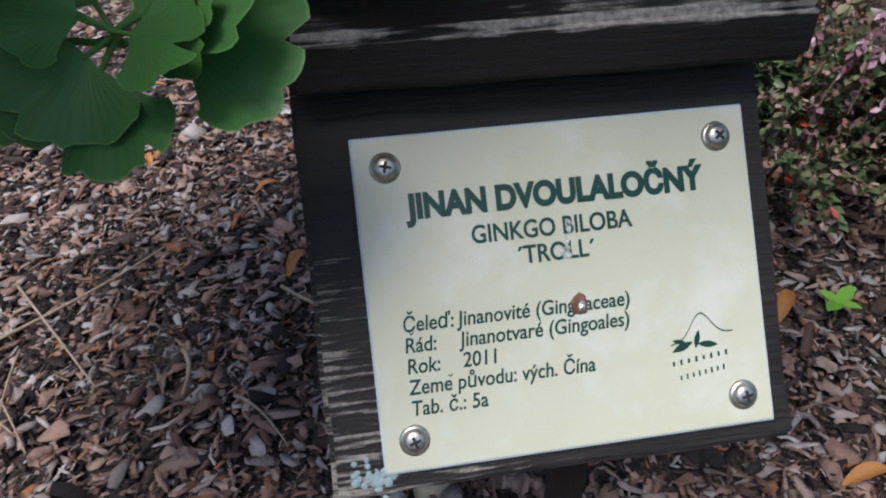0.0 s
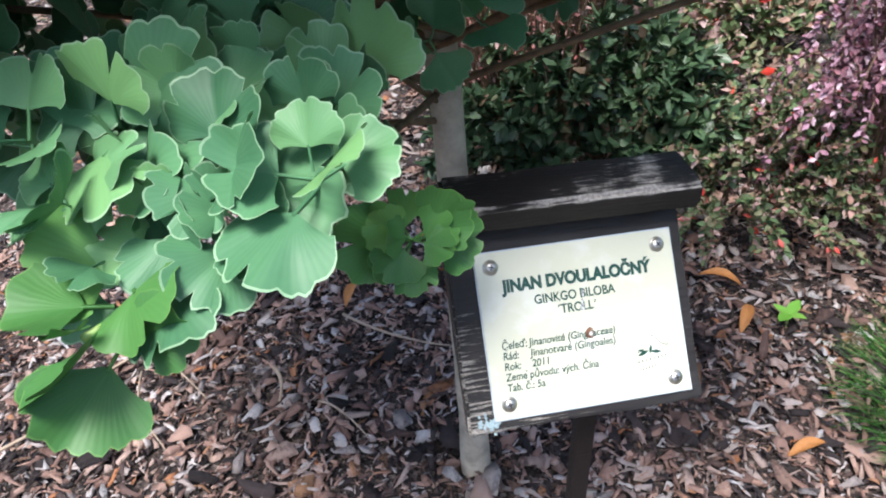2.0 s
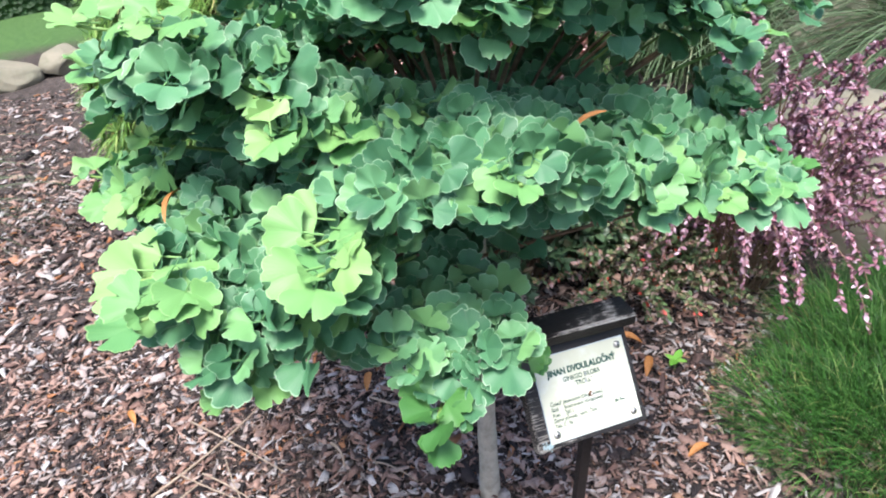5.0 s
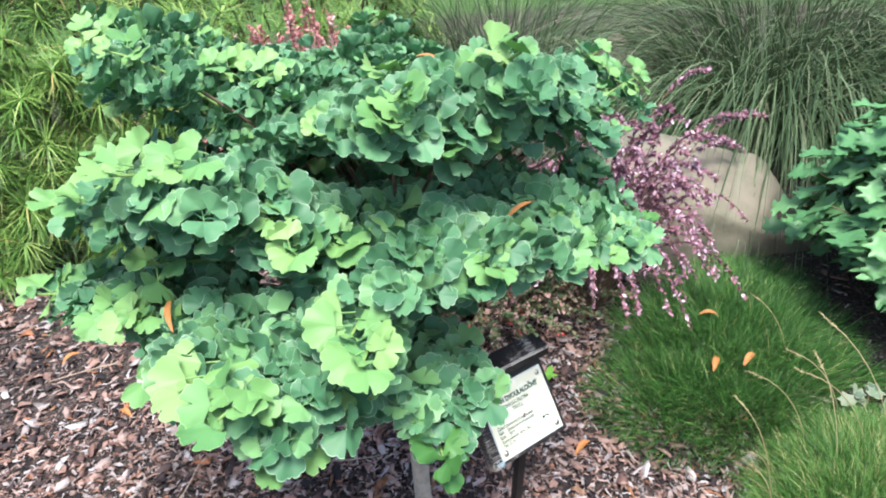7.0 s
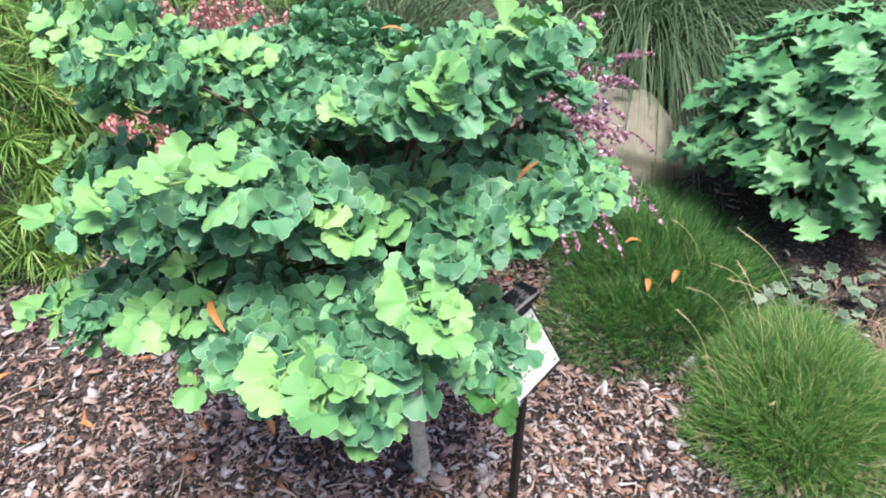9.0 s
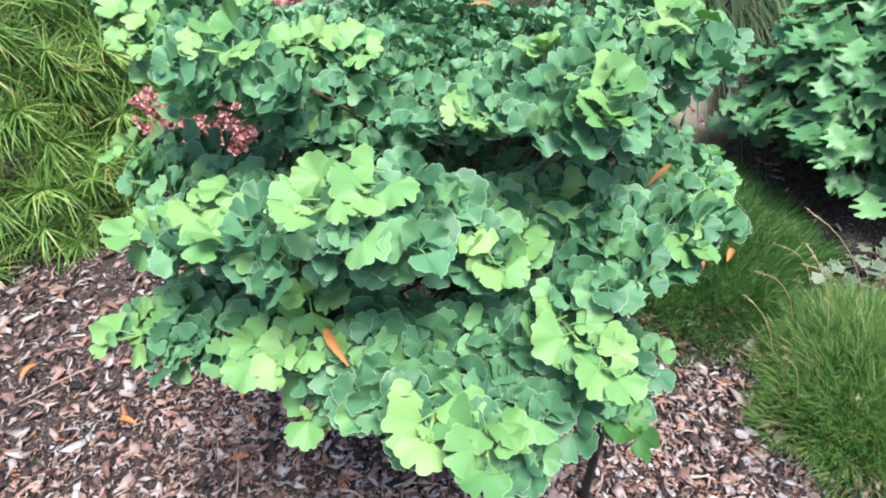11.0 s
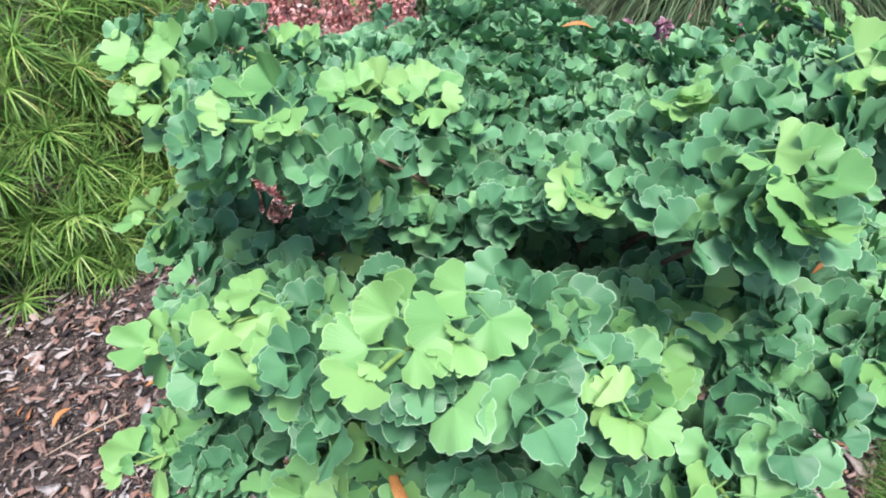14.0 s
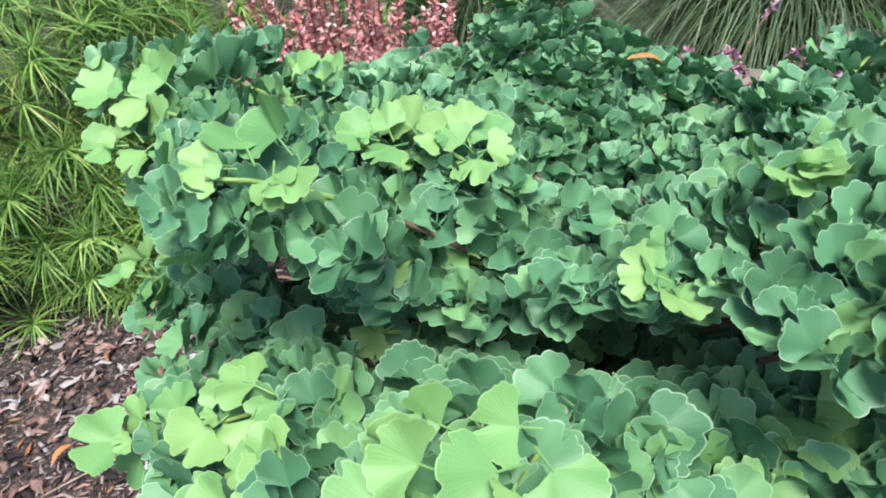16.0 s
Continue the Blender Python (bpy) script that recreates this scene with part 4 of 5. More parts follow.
def fescue(cx, cy, rx, ry, turn, count, label, tufts=16, tall=0.12, mat=fescue_mat):
    """A cushion of fine grass made of tufts that lean apart."""
    thing = tagged(new("fescue_cushion"), label, "grass", "fescue cushions")
    c, s = math.cos(turn), math.sin(turn)
    for k in range(tufts):
        w, r = k * 2.4, math.sqrt((k + 0.5) / tufts) * 0.86
        roots, ways, lens = [], [], []
        spread = max(rx, ry) * 1.25 / math.sqrt(tufts)
        for _ in range(count // tufts):
            v, e = rng.uniform(0, 2 * math.pi), spread * math.sqrt(rng.random())
            a, b = rx * r * math.cos(w) + e * math.cos(v), ry * r * math.sin(w) + e * math.sin(v)
            x, y = cx + a * c - b * s, cy + a * s + b * c
            high = 0.055 * max(0.0, 1 - (a / rx) ** 2 - (b / ry) ** 2)
            roots.append((x, y, ground_z(x, y) + high))
            out = np.array((a * c - b * s, a * s + b * c, 0)) / max(rx, ry)
            own = np.array((math.cos(v + turn), math.sin(v + turn), 0)) * (e / spread)
            ways.append(np.array((0, 0, 1.0)) + out * 0.45 + own * 0.75 + rng.normal(0, 0.2, 3))
            lens.append(rng.uniform(0.5, 1.0) * tall * (1.1 - 0.25 * r))
        strips("tuft", roots, ways, lens, 0.0021, 0.9, mat, thing, seg=3, kind="")
    return thing


fescue(1.03, 0.45, 0.46, 0.30, 0.5, 18000, "low cushion of fine bright green fescue grass beside the mulch")
fescue(0.735, -0.10, 0.33, 0.22, 0.35, 18000, "broad tussock of long fine green fescue with dry blades inside", 18, 0.105, dry_fescue_mat)
dry = tagged(new("dry_grass"), "flattened patch of dry straw-coloured grass beside the fescue", "grass")
roots = [(0.88 + 0.16 * a, -0.36 + 0.13 * b) for a, b in rng.normal(0, 1, (4200, 2))]
strips("straw", [(x, y, ground_z(x, y) + 0.004) for x, y in roots], [np.array((rng.normal(), rng.normal(), 0.5)) for _ in roots],
       rng.uniform(0.04, 0.09, len(roots)), 0.0016, 1.2, straw_mat, dry, seg=3)

for x, y, lx, ly, h in ((0.55, 0.0, -0.05, 0.05, 0.22), (0.62, 0.05, -0.1, 0.02, 0.24), (0.7, 0.1, -0.02, 0.1, 0.2), (0.8, 0.0, 0.05, 0.12, 0.26), (0.85, 0.1, -0.12, 0.1, 0.24),
                        (0.9, -0.02, -0.15, 0.12, 0.28), (1.0, 0.1, -0.1, 0.1, 0.2), (1.1, 0.3, -0.05, 0.1, 0.2), (0.95, -0.05, -0.02, 0.2, 0.3), (0.6, -0.1, -0.12, 0.0, 0.2)):
    stalk = tagged(new("seed_stalk"), "thin dry grass stalk with a bent seed head", "grass", "seed stalks")
    z = float(ground_z(x, y)) + 0.02
    line = curve3((x, y, z), (x + lx * 0.3, y + ly * 0.3, z + h * 0.8), (x + lx, y + ly, z + h), 8)
    v, f, u = tube(line, [0.0011] * 8, 5)
    piece("stem", mesh("stem", v, f, straw_mat, u, True), stalk)
    heads = [line[-1] + (line[-1] - line[-2]) * t for t in np.linspace(-0.8, 0.6, 22)]
    strips("seed_head", heads, [unit(line[-1] - line[-2]) + rng.normal(0, 0.35, 3) for _ in heads], [0.011] * 22, 0.0022, 0.3, straw_mat, stalk, seg=2, kind="stuff")


def reed_clump(cx, cy, radius, count, length, label, toward=(0, 0), width=0.007):
    thing = tagged(new("reed_grass"), label, "ornamental grass")
    roots, ways, lens = [], [], []
    for _ in range(count):
        w, r = rng.uniform(0, 2 * math.pi), radius * math.sqrt(rng.random())
        x, y = cx + r * math.cos(w), cy + r * math.sin(w)
        roots.append((x, y, 0.0))
        out = np.array((math.cos(w), math.sin(w), 0)) * rng.uniform(0.1, 0.9) + np.array((*toward, 0))
        ways.append(np.array((0, 0, 1.3)) + out + rng.normal(0, 0.15, 3))
        lens.append(length * rng.uniform(0.55, 1.1))
    strips("foliage", roots, ways, lens, width, 2.1, reed_mat, thing, seg=8)
    return thing


reed_clump(2.8, 1.45, 0.42, 1900, 1.55, "tall arching clump of grey-green ornamental reed grass", (-0.5, -0.2))
reed_clump(3.3, 0.5, 0.4, 1200, 1.4, "tall arching clump of grey-green ornamental reed grass", (-0.6, 0.1))
reed_clump(2.0, 2.6, 0.4, 1000, 1.3, "tall arching clump of grey-green ornamental reed grass", (-0.1, -0.2))
reed_clump(-1.75, 2.3, 0.18, 160, 0.8, "sparse dry clump of thin grass at the edge of the bed", (0.4, -0.2), 0.004)


def ivy_leaf(r):
    """A small five-lobed ivy leaf, one unit long."""
    rim = [(0.0, 0.0), (0.22, -0.12), (0.5, 0.05), (0.36, 0.32), (0.52, 0.58), (0.24, 0.62), (0.0, 1.0), (-0.24, 0.62), (-0.52, 0.58), (-0.36, 0.32), (-0.5, 0.05), (-0.22, -0.12)]
    vs = [(0, 0.35, 0.0)] + [(x * r.uniform(0.9, 1.1), y, 0.12 * abs(x) + r.uniform(-0.05, 0.05)) for x, y in rim]
    us = [(0.0, 0.5)] + [(1.0, 0.5)] * 12
    return np.array(vs), np.array([(0, 1 + k, 1 + (k + 1) % 12) for k in range(12)]), np.array(us)


ivy_shapes = [ivy_leaf(rng) for _ in range(5)]
for cx, cy, rx, ry, count in ((1.16, -0.06, 0.13, 0.12, 45), (1.32, -0.22, 0.14, 0.13, 50), (1.05, 0.06, 0.06, 0.05, 18)):
    ivy = tagged(new("ivy"), "trailing variegated ivy with pale grey-green leaves on bare soil", "ivy", "ivy plants")
    spots = []
    for k in range(count):
        w, r = rng.uniform(0, 2 * math.pi), math.sqrt(rng.random())
        x, y = cx + rx * r * math.cos(w), cy + ry * r * math.sin(w)
        spots.append(place((x, y, float(ground_z(x, y)) + rng.uniform(0.01, 0.07)), (math.cos(w * 3), math.sin(w * 3), 0.2), (rng.normal(0, 0.35), rng.normal(0, 0.35), 1.0), rng.uniform(0.025, 0.045)))
    joined("foliage", ivy_shapes, spots, rng.integers(0, 5, count), ivy_mat, ivy)
    for k in range(6):
        w = rng.uniform(0, 2 * math.pi)
        a, b = np.array((cx, cy, float(ground_z(cx, cy)))), np.array((cx + rx * math.cos(w), cy + ry * math.sin(w), float(ground_z(cx, cy)) + 0.04))
        v, f, u = tube(curve3(a, (a + b) / 2 + np.array((0, 0, 0.05)), b, 6), [0.0015] * 6, 4)
        piece("stem", mesh("stem", v, f, twig_mat, u), ivy)


# ---- umbrella pine behind the bed ----
def umbrella_pine(at, wide, deep, high, whorls, seed, label):
    """A low conifer: twigs that end in whorls of long, slightly drooping needles."""
    pine = tagged(new("umbrella_pine"), label, "conifer", "umbrella pines")
    pr = np.random.default_rng(seed)
    at = np.array(at)
    roots, ways, lens = [], [], []
    for k in range(whorls):
        front = k > whorls * 0.55
        w, e = (pr.uniform(2.6, 5.6), pr.uniform(0.0, 0.75)) if front else (pr.uniform(0, 2 * math.pi), pr.uniform(-0.05, 1.0))
        r = math.sqrt(max(0.0, 1 - e * e)) if e > 0 else 1.0
        h = at + np.array((wide * r * math.cos(w), deep * r * math.sin(w), 0.06 + high * max(e, 0.0))) * (pr.uniform(0.9, 1.05) if k % 3 else pr.uniform(0.68, 0.88))
        d = unit(np.array((r * math.cos(w), r * math.sin(w), 0.5 + e)) + pr.normal(0, 0.15, 3))
        a = unit(cross(d, (0.2, 0.1, 1.0)))
        b = cross(d, a)
        inner = at + (h - at) * 0.9 - np.array((0, 0, 0.02))
        v, f, u = tube(curve3(inner, (inner + h) / 2 + np.array((0, 0, 0.04)), h, 6), np.linspace(0.006, 0.003, 6), 5)
        piece("branch", mesh("branch", v, f, twig_mat, u, True), pine)
        for back, count, low, up in ((0.0, 24, 0.15, 0.75), (0.035, 16, 0.0, 0.5)):
            for j in range(count):
                t = 2 * math.pi * j / count + pr.uniform(-0.12, 0.12)
                roots.append(h - d * back)
                ways.append(a * math.cos(t) + b * math.sin(t) + d * pr.uniform(low, up))
                lens.append(pr.uniform(0.10, 0.15))
    strips("foliage", roots, ways, lens, 0.0058, 0.6, needle_mat, pine, "long glossy needles in whorls", seg=3)


umbrella_pine((-0.14, 2.9, 0.0), 0.80, 0.76, 1.15, 720, 5, "low umbrella pine with whorls of long yellow-green needles")
umbrella_pine((1.05, 3.3, 0.0), 0.85, 0.75, 1.15, 260, 6, "umbrella pine with long yellow-green needles behind the red barberry")


# ---- barberries ----
def oval(r, cells=2):
    vs, us = [], []
    for i in range(cells + 1):
        s = i / cells
        w = 0.30 * math.sin(math.pi * min(1, s * 0.9 + 0.06)) ** 0.8
        bend = -0.15 * s * s
        for j in (-1, 0, 1):
            vs.append((j * w, s, bend + 0.06 * abs(j)))
            us.append((s * 0.9, 0.5 + 0.4 * j))
    fs = [(3 * i + j, 3 * i + j + 1, 3 * i + j + 4, 3 * i + j + 3) for i in range(cells) for j in range(2)]
    return np.array(vs), np.array(fs), np.array(us)


ovals = [oval(rng)]


def small_leaved(name, label, category, cx, cy, rx, ry, z0, z1, shoots, leaves, size, mat, lean=(0, 0), seed=1, long=0.2, arms=(), arch=0.3):
    """A dense shrub of arching shoots with small oval leaves."""
    r = np.random.default_rng(seed)
    thing = tagged(new(name), label, category)
    places = []
    for k in range(shoots + len(arms)):
        w, q = r.uniform(0, 2 * math.pi), math.sqrt(r.random())
        tip = np.array((cx + rx * q * math.cos(w), cy + ry * q * math.sin(w), 0.0))
        tip[2] = z0 + (z1 - z0) * (1 - 0.75 * q * q) * r.uniform(0.35, 1.0)
        foot = np.array((cx + 0.25 * rx * math.cos(w), cy + 0.25 * ry * math.sin(w), float(ground_z(cx, cy))))
        tip += np.array((lean[0], lean[1], 0)) * r.random()
        if k >= shoots:
            tip = np.array(arms[k - shoots])
        line = curve3(foot, (foot + tip) / 2 + np.array((0, 0, arch * (z1 - z0))), tip, 12)
        v, f, u = tube(line, np.linspace(0.003, 0.001, 12), 4)
        piece("stem", mesh("stem", v, f, twig_mat, u), thing)
        total = np.linalg.norm(tip - foot)
        for j in range(leaves * 2 if k >= shoots else leaves):
            t = 1 - (1 - max(0, 1 - long / total)) * r.random() if r.random() < 0.75 else r.uniform(0.2, 1)
            i = min(int(t * 11), 10)
            p = line[i] + (line[i + 1] - line[i]) * (t * 11 - i)
            d = unit(line[i + 1] - line[i])
            places.append(place(p, d * 0.5 + r.normal(0, 0.6, 3), unit(np.array((0, 0, 0.8)) + r.normal(0, 0.5, 3)), size * r.uniform(0.6, 1.3)))
    joined("foliage", ovals, places, [0] * len(places), mat, thing)
    return thing


ARMS = [(1.62, 0.84, 0.46), (1.74, 0.85, 0.435), (1.66, 0.86, 0.325), (1.50, 0.80, 0.40), (1.57, 0.98, 0.615), (1.40, 0.84, 0.30), (1.30, 0.72, 0.36), (0.69, 0.77, 0.78), (0.76, 0.82, 0.74), (0.64, 0.84, 0.78), (0.62, 0.74, 0.72), (0.72, 0.70, 0.70), (1.05, 0.70, 0.12), (0.98, 0.74, 0.2), (1.15, 0.66, 0.08), (1.24, 0.7, 0.3)]
small_leaved("barberry", "purple-pink barberry with arching shoots mottled pale pink", "shrub", 0.93, 0.95, 0.36, 0.32, 0.0, 0.74, 140, 110, 0.0145, barberry_mat, (0.08, -0.2), 3, 0.3, ARMS, 0.6)
small_leaved("barberry", "red barberry with dense small leaves tipped pale pink", "shrub", 0.29, 1.46, 0.42, 0.34, 0.55, 1.04, 230, 130, 0.0145, red_barberry_mat, (0, 0), 4, 0.3)
small_leaved("low_shrub", "low dark shrub with small green and reddish leaves and scarlet flowers", "shrub", 0.68, 1.10, 0.40, 0.32, -0.02, 0.25, 140, 75, 0.017, low_leaf_mat, (0.1, -0.1), 6, 0.2)

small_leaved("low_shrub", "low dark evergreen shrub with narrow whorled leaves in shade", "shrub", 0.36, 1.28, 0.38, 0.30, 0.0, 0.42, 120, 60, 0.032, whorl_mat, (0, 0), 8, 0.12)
small_leaved("low_shrub", "low dark evergreen shrub with narrow whorled leaves and reddish shoots", "shrub", 0.85, 1.72, 0.42, 0.32, 0.0, 0.32, 90, 55, 0.030, low_leaf_mat, (0, 0), 9, 0.15)


# ---- oak sapling ----
def oak_leaf(r):
    """A lobed oak leaf, one unit long, with a folded midrib."""
    outline = [(0.0, 0.015), (0.08, 0.05), (0.17, 0.19), (0.23, 0.29), (0.30, 0.17), (0.38, 0.19), (0.46, 0.38), (0.53, 0.44), (0.60, 0.24), (0.67, 0.21), (0.75, 0.32), (0.81, 0.34), (0.87, 0.18), (0.93, 0.13), (1.0, 0.015)]
    vs, us = [], []
    curl = r.uniform(-0.25, 0.1)
    for s, w in outline:
        w *= r.uniform(1.0, 1.3)
        for j in (-1, -0.5, 0, 0.5, 1):
            y = s + 0.10 * abs(j) * (1 if w > 0.2 else 0)
            vs.append((j * w, y, 0.16 * abs(j) * w + curl * s * s + 0.03 * math.sin(8 * s + 3 * j)))
            us.append((s, 0.5 + 0.5 * j))
    n = len(outline)
    fs = [(5 * i + j, 5 * i + j + 1, 5 * i + j + 6, 5 * i + j + 5) for i in range(n - 1) for j in range(4)]
    return np.array(vs), np.array(fs), np.array(us)


oak = tagged(new("oak_sapling"), "bushy young oak with fresh green lobed leaves", "shrub")
kr = np.random.default_rng(12)
oak_meshes = [mesh("leaf", *(lambda q: (q[0], q[1]))(s), oak_leaf_mat, s[2], True) for s in [oak_leaf(kr) for _ in range(8)]]
OAK = np.array((1.68, 0.16, 0.02))
oak_shapes = [oak_leaf(kr) for _ in range(6)]
rest = []
for k in range(150):
    w, e = kr.uniform(0, 2 * math.pi), kr.uniform(0.08, 1.0)
    q = math.sqrt(1 - e * e) * kr.uniform(0.75, 1.0)
    tip = OAK + np.array((0.44 * q * math.cos(w), 0.48 * q * math.sin(w), 0.08 + 0.60 * e))
    line = curve3(OAK + kr.normal(0, 0.02, 3), (OAK + tip) / 2 + np.array((0, 0, 0.08)), tip, 9)
    v, f, u = tube(line, np.linspace(0.005, 0.0018, 9), 5)
    piece("branch", mesh("branch", v, f, twig_mat, u, True), oak)
    o = unit(np.array((math.cos(w), math.sin(w), 0)) * q + np.array((0, 0, 0.3)))
    for j in range(8):
        a = w + (j - 3.5) * 0.6 + kr.normal(0, 0.3)
        at = line[-1 - (j % 4)]
        axis = np.array((math.cos(a), math.sin(a), kr.uniform(-0.7, 0.0)))
        nrm = unit(np.array((-0.15, -0.1, 0.72)) + o * 0.8 + kr.normal(0, 0.22, 3))
        m = place(at, axis, nrm, kr.uniform(0.085, 0.125))
        if math.cos(w) < 0.35 and k < 60:
            piece("leaf", oak_meshes[kr.integers(0, 8)], oak, Matrix(m.tolist()))
        else:
            rest.append(m)
joined("foliage", oak_shapes, rest, kr.integers(0, 6, len(rest)), oak_mass_mat, oak)


# ---- boulder ----
def boulder(at, size, seed, turn, label):
    bm = bmesh.new()
    bmesh.ops.create_icosphere(bm, subdivisions=5, radius=1.0)
    r = np.random.default_rng(seed)
    planes = [(Vector(unit(r.normal(0, 1, 3))), r.uniform(0.62, 0.9)) for _ in range(12)]
    for v in bm.verts:
        for nrm, d in planes:
            over = v.co.dot(nrm) - d
            if over > 0:
                v.co -= nrm * over * 0.92
        v.co += v.co.normalized() * (0.05 * noise.noise(v.co * 2.2) + 0.02 * noise.noise(v.co * 7) + 0.008 * noise.noise(v.co * 22))
    bmesh.ops.scale(bm, vec=size, verts=bm.verts)
    me = bpy.data.meshes.new("boulder")
    bm.to_mesh(me)
    bm.free()
    me.materials.append(rock_mat)
    me.polygons.foreach_set("use_smooth", [True] * len(me.polygons))
    return tagged(piece("boulder", me, m=pose(*at, *turn)), label, "rock")


boulder((1.54, 1.00, 0.0), (0.48, 0.32, 0.40), 3, (0, 14, -57), "large beige sandstone boulder with a greenish weathered top")
for x, y, s in ((-2.4, 4.6, 0.3), (-1.9, 5.0, 0.25), (-2.9, 4.4, 0.28), (-2.2, 5.3, 0.3), (-1.5, 5.2, 0.22)):
    boulder((x, y, 0.05), (s, s * 0.8, s * 0.6), int(x * -10 + 30), (0, 0, x * 90), "pale stone at the edge of the bed")

boulder((-0.62, 3.45, 0.02), (0.2, 0.15, 0.17), 8, (0, 0, 40), "small white stone beyond the umbrella pine")
boulder((2.22, 2.0, 0.08), (0.45, 0.34, 0.48), 11, (0, 10, 60), "brown sandstone boulder between the reed clumps")

# ---- small things on the ground ----
seedling = tagged(new("seedling"), "tiny bright green seedling with four leaves in the mulch", "seedling")
SEED = np.array((0.585, 0.75, float(ground_z(0.585, 0.75)) + 0.035))
v, f, u = tube(curve3(SEED - np.array((0, 0, 0.05)), SEED - np.array((0, 0, 0.02)), SEED, 4), [0.0015] * 4, 5)
piece("stem", mesh("stem", v, f, green_stem_mat, u, True), seedling)
sv, sf, su = oval(rng, 8)
sv = sv * np.array((1.0 + 0.35 * (1 - sv[:, 1:2]), np.ones((len(sv), 1)), np.ones((len(sv), 1)))).reshape(3, -1).T
seed_leaf = mesh("leaf", sv, sf, seedling_mat, su, True)
for k in range(4):
    w = k * 1.57 + 0.6
    piece("leaf", seed_leaf, seedling, Matrix(place(SEED, (math.cos(w), math.sin(w), 0.4), (0, 0, 1.0), 0.030 if k % 2 else 0.038).tolist()) @ Matrix.Diagonal((0.78, 1, 1, 1)))


def dead_leaf(at, axis, nrm, size, label, wide=0.16):
    vs, us = [], []
    for i in range(9):
        s = i / 8
        w = wide * math.sin(math.pi * (0.04 + 0.93 * s)) ** 0.8
        for j in (-1, -0.4, 0.4, 1):
            vs.append((j * w, s, 0.9 * abs(j) * w + 0.16 * math.sin(2.8 * s)))
            us.append((s, j))
    fs = [(4 * i + j, 4 * i + j + 1, 4 * i + j + 5, 4 * i + j + 4) for i in range(8) for j in range(3)]
    return tagged(piece("dead_leaf", mesh("dead_leaf", vs, fs, dead_leaf_mat, us, True), m=Matrix(place(at, axis, nrm, size).tolist())), label, "leaf", "dead leaves")


for x, y, w, s in ((-0.28, 1.15, 0.4, 0.05), (-0.5, 1.3, 2.0, 0.05), (-0.2, 0.9, 1.2, 0.06), (-0.62, 1.7, 0.2, 0.06), (0.5, 0.75, 0.9, 0.07), (0.3, 0.62, 2.2, 0.06),
                   (0.45, 0.5, 0.1, 0.06), (-0.75, 1.0, 1.9, 0.05), (-0.35, 1.6, 2.7, 0.05), (0.55, 0.85, 2.6, 0.08), (-0.9, 1.4, 1.0, 0.06)):
    dead_leaf((x, y, float(ground_z(x, y)) + 0.016), (math.cos(w), math.sin(w), 0.1), (0.1, 0, 1.0), s, "curled orange-brown dead leaf on the mulch")

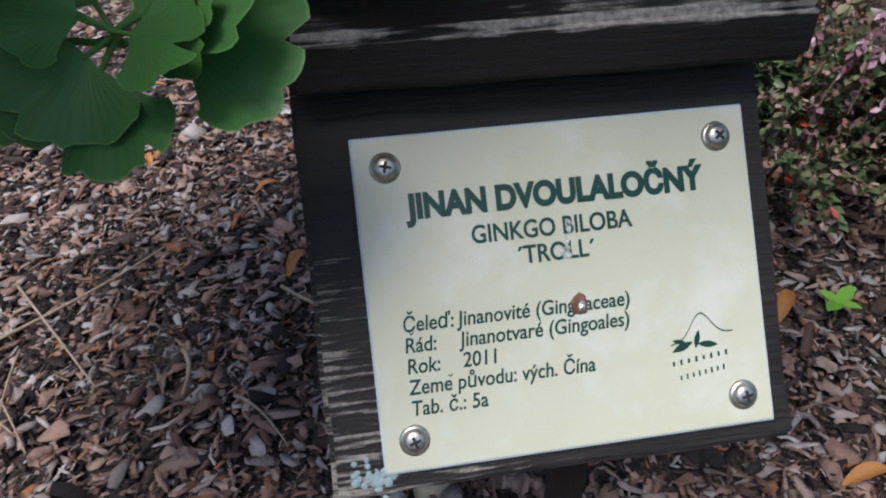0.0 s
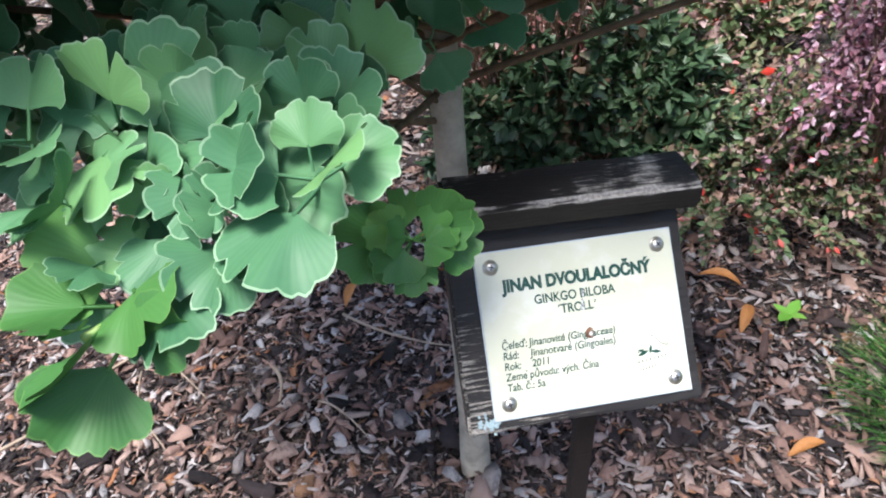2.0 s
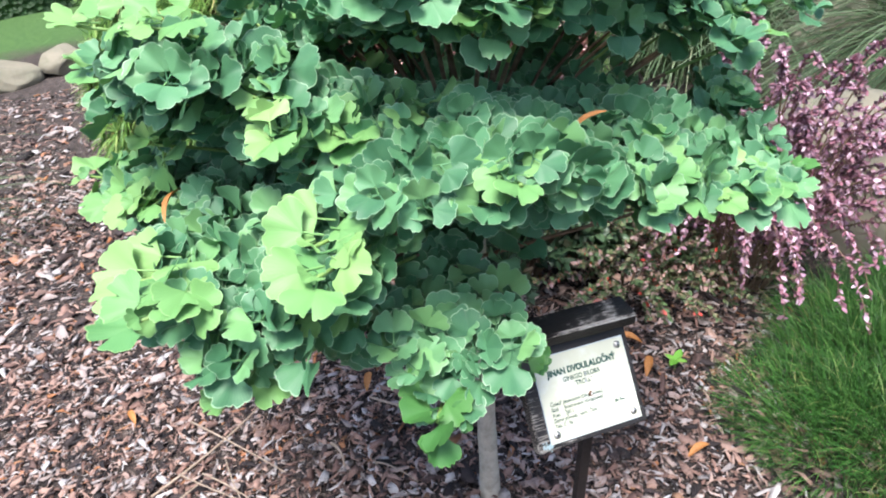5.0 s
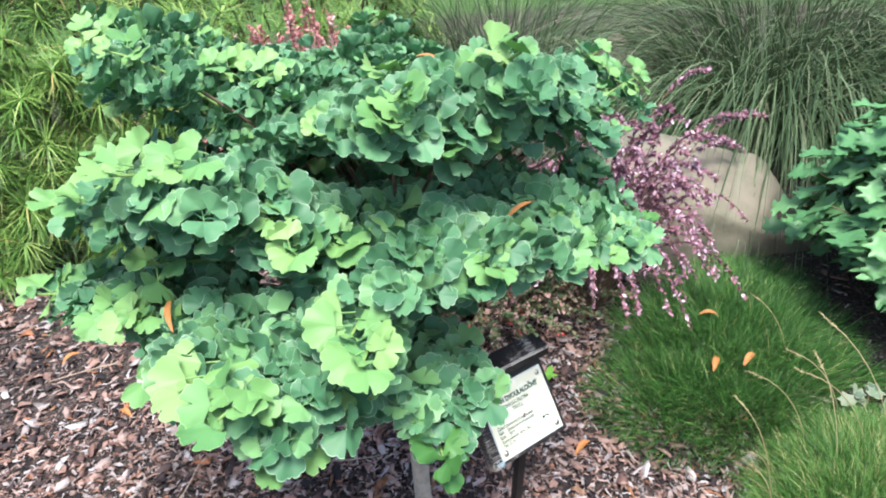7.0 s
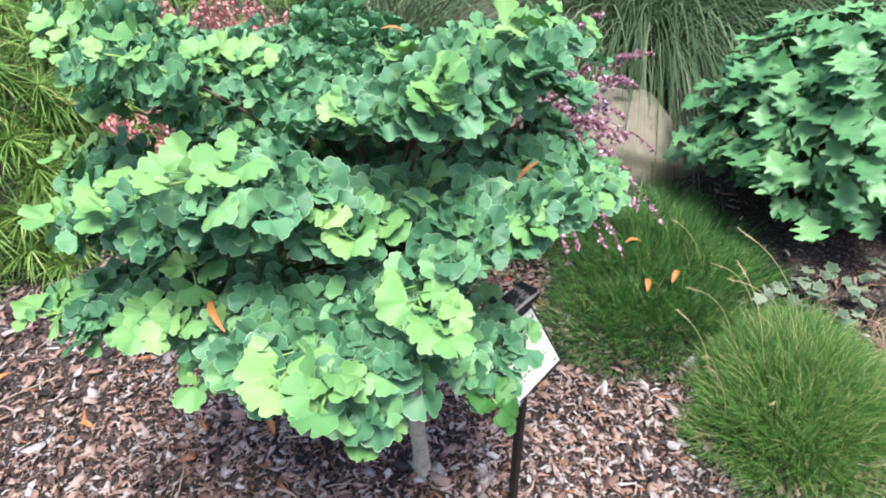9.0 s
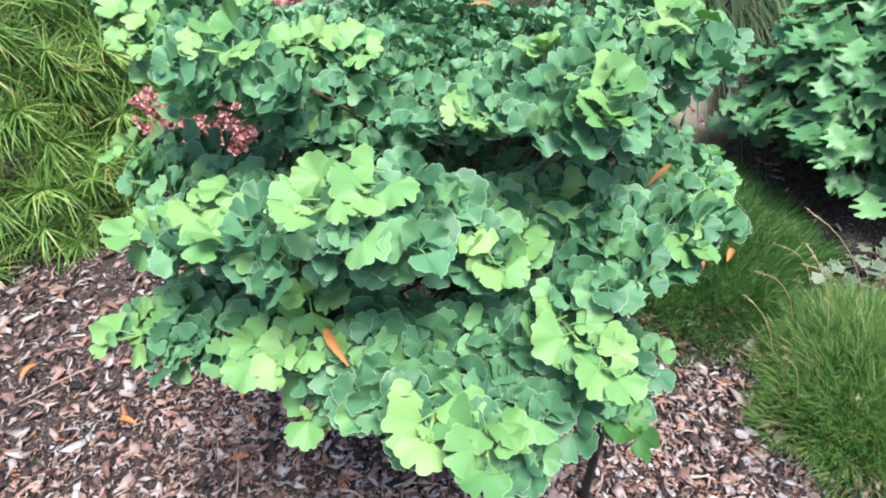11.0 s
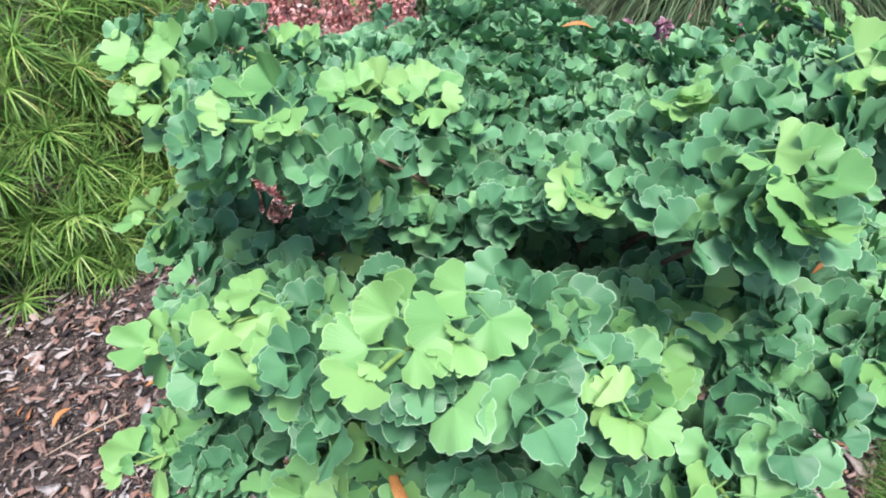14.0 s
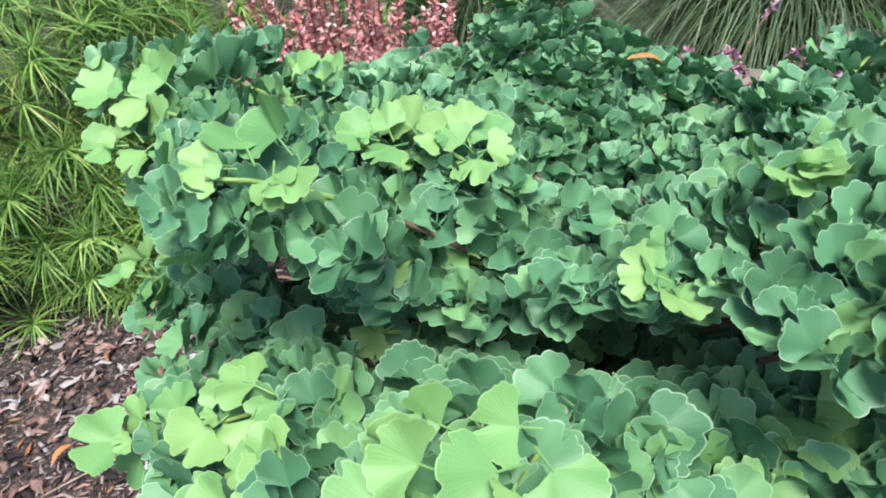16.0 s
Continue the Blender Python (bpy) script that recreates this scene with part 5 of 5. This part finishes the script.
for line, r in ((((-0.90, 2.30, 0.03), (-0.45, 2.42, 0.04), (-0.12, 2.15, 0.03)), 0.006), (((-0.36, 2.46, 0.03), (-0.33, 2.36, 0.035), (-0.27, 2.24, 0.03)), 0.003),
                (((-0.73, 0.654, 0.03), (-0.65, 0.70, 0.03), (-0.585, 0.744, 0.03)), 0.003), (((-0.59, 0.76, 0.03), (-0.53, 0.70, 0.035), (-0.46, 0.598, 0.03)), 0.0022),
                (((-0.64, 0.78, 0.03), (-0.56, 0.69, 0.035), (-0.487, 0.63, 0.03)), 0.002), (((-0.54, 0.78, 0.03), (-0.53, 0.70, 0.035), (-0.50, 0.61, 0.03)), 0.0018),
                (((-0.312, 0.731, 0.03), (-0.29, 0.70, 0.035), (-0.297, 0.655, 0.03)), 0.004), (((-0.233, 0.64, 0.03), (-0.20, 0.62, 0.035), (-0.162, 0.554, 0.03)), 0.0022),
                (((-0.47, 1.57, 0.03), (-0.55, 1.60, 0.03), (-0.67, 1.62, 0.03)), 0.003),
                (((-0.7, 0.75, 0.02), (-0.5, 0.85, 0.03), (-0.4, 1.0, 0.02)), 0.003), (((-0.62, 0.95, 0.02), (-0.5, 0.8, 0.03), (-0.42, 0.7, 0.02)), 0.0025),
                (((-0.2, 0.85, 0.02), (-0.12, 0.75, 0.03), (-0.02, 0.72, 0.02)), 0.003)):
    v, f, u = tube(curve3(*line, 9), np.linspace(r, r * 0.5, 9), 6)
    tagged(piece("stick", mesh("stick", v, f, stick_mat, u, True)), "dry pale stick lying on the mulch", "stick", "sticks")

dead_leaf((0.034, 0.260, 0.845), (0.04, -0.015, 0.02), (0, -0.4, 1.0), 0.046, "curled orange dead leaf caught in the ginkgo foliage", 0.085)
dead_leaf((0.165, 0.676, 0.992), (0.045, -0.03, -0.02), (0, -0.4, 1.0), 0.05, "curled orange dead leaf caught in the ginkgo foliage", 0.085)
dead_leaf((-0.397, 0.495, 0.785), (-0.024, -0.068, -0.012), (-0.5, 0, 1.0), 0.08, "long curled orange dead leaf lying on ginkgo leaves", 0.075)
for x, y, w, h in ((0.86, 0.38, 0.5, 0.06), (0.92, 0.33, 0.1, 0.065), (1.05, 0.5, 2.4, 0.06)):
    dead_leaf((x, y, float(ground_z(x, y)) + h + 0.05), (math.cos(w), math.sin(w), 0.05), (0.1, 0, 1.0), 0.06, "orange dead leaf on the fescue grass")

# the larger bark chips round the foot of the sign and the shrub
cr = np.random.default_rng(77)
chip_meshes = [mesh("bark_chip", v, f, chip_piece_mat) for v, f, u in chips]
for k in range(290):
    x, y = cr.uniform(-0.75, 0.75), cr.uniform(0.3, 1.15)
    w, s = cr.uniform(0, 2 * math.pi), cr.uniform(0.026, 0.048)
    up = unit(np.array((cr.normal(0, 0.2), cr.normal(0, 0.2), 1.0)))
    m = place((x, y, float(ground_z(x, y)) + cr.uniform(0.012, 0.02)), (math.cos(w), math.sin(w), 0.0), up, s)
    m[:3, :3] = m[:3, [1, 0, 2]]
    piece("bark_chip", chip_meshes[k % len(chip_meshes)], ground, Matrix(m.tolist()))
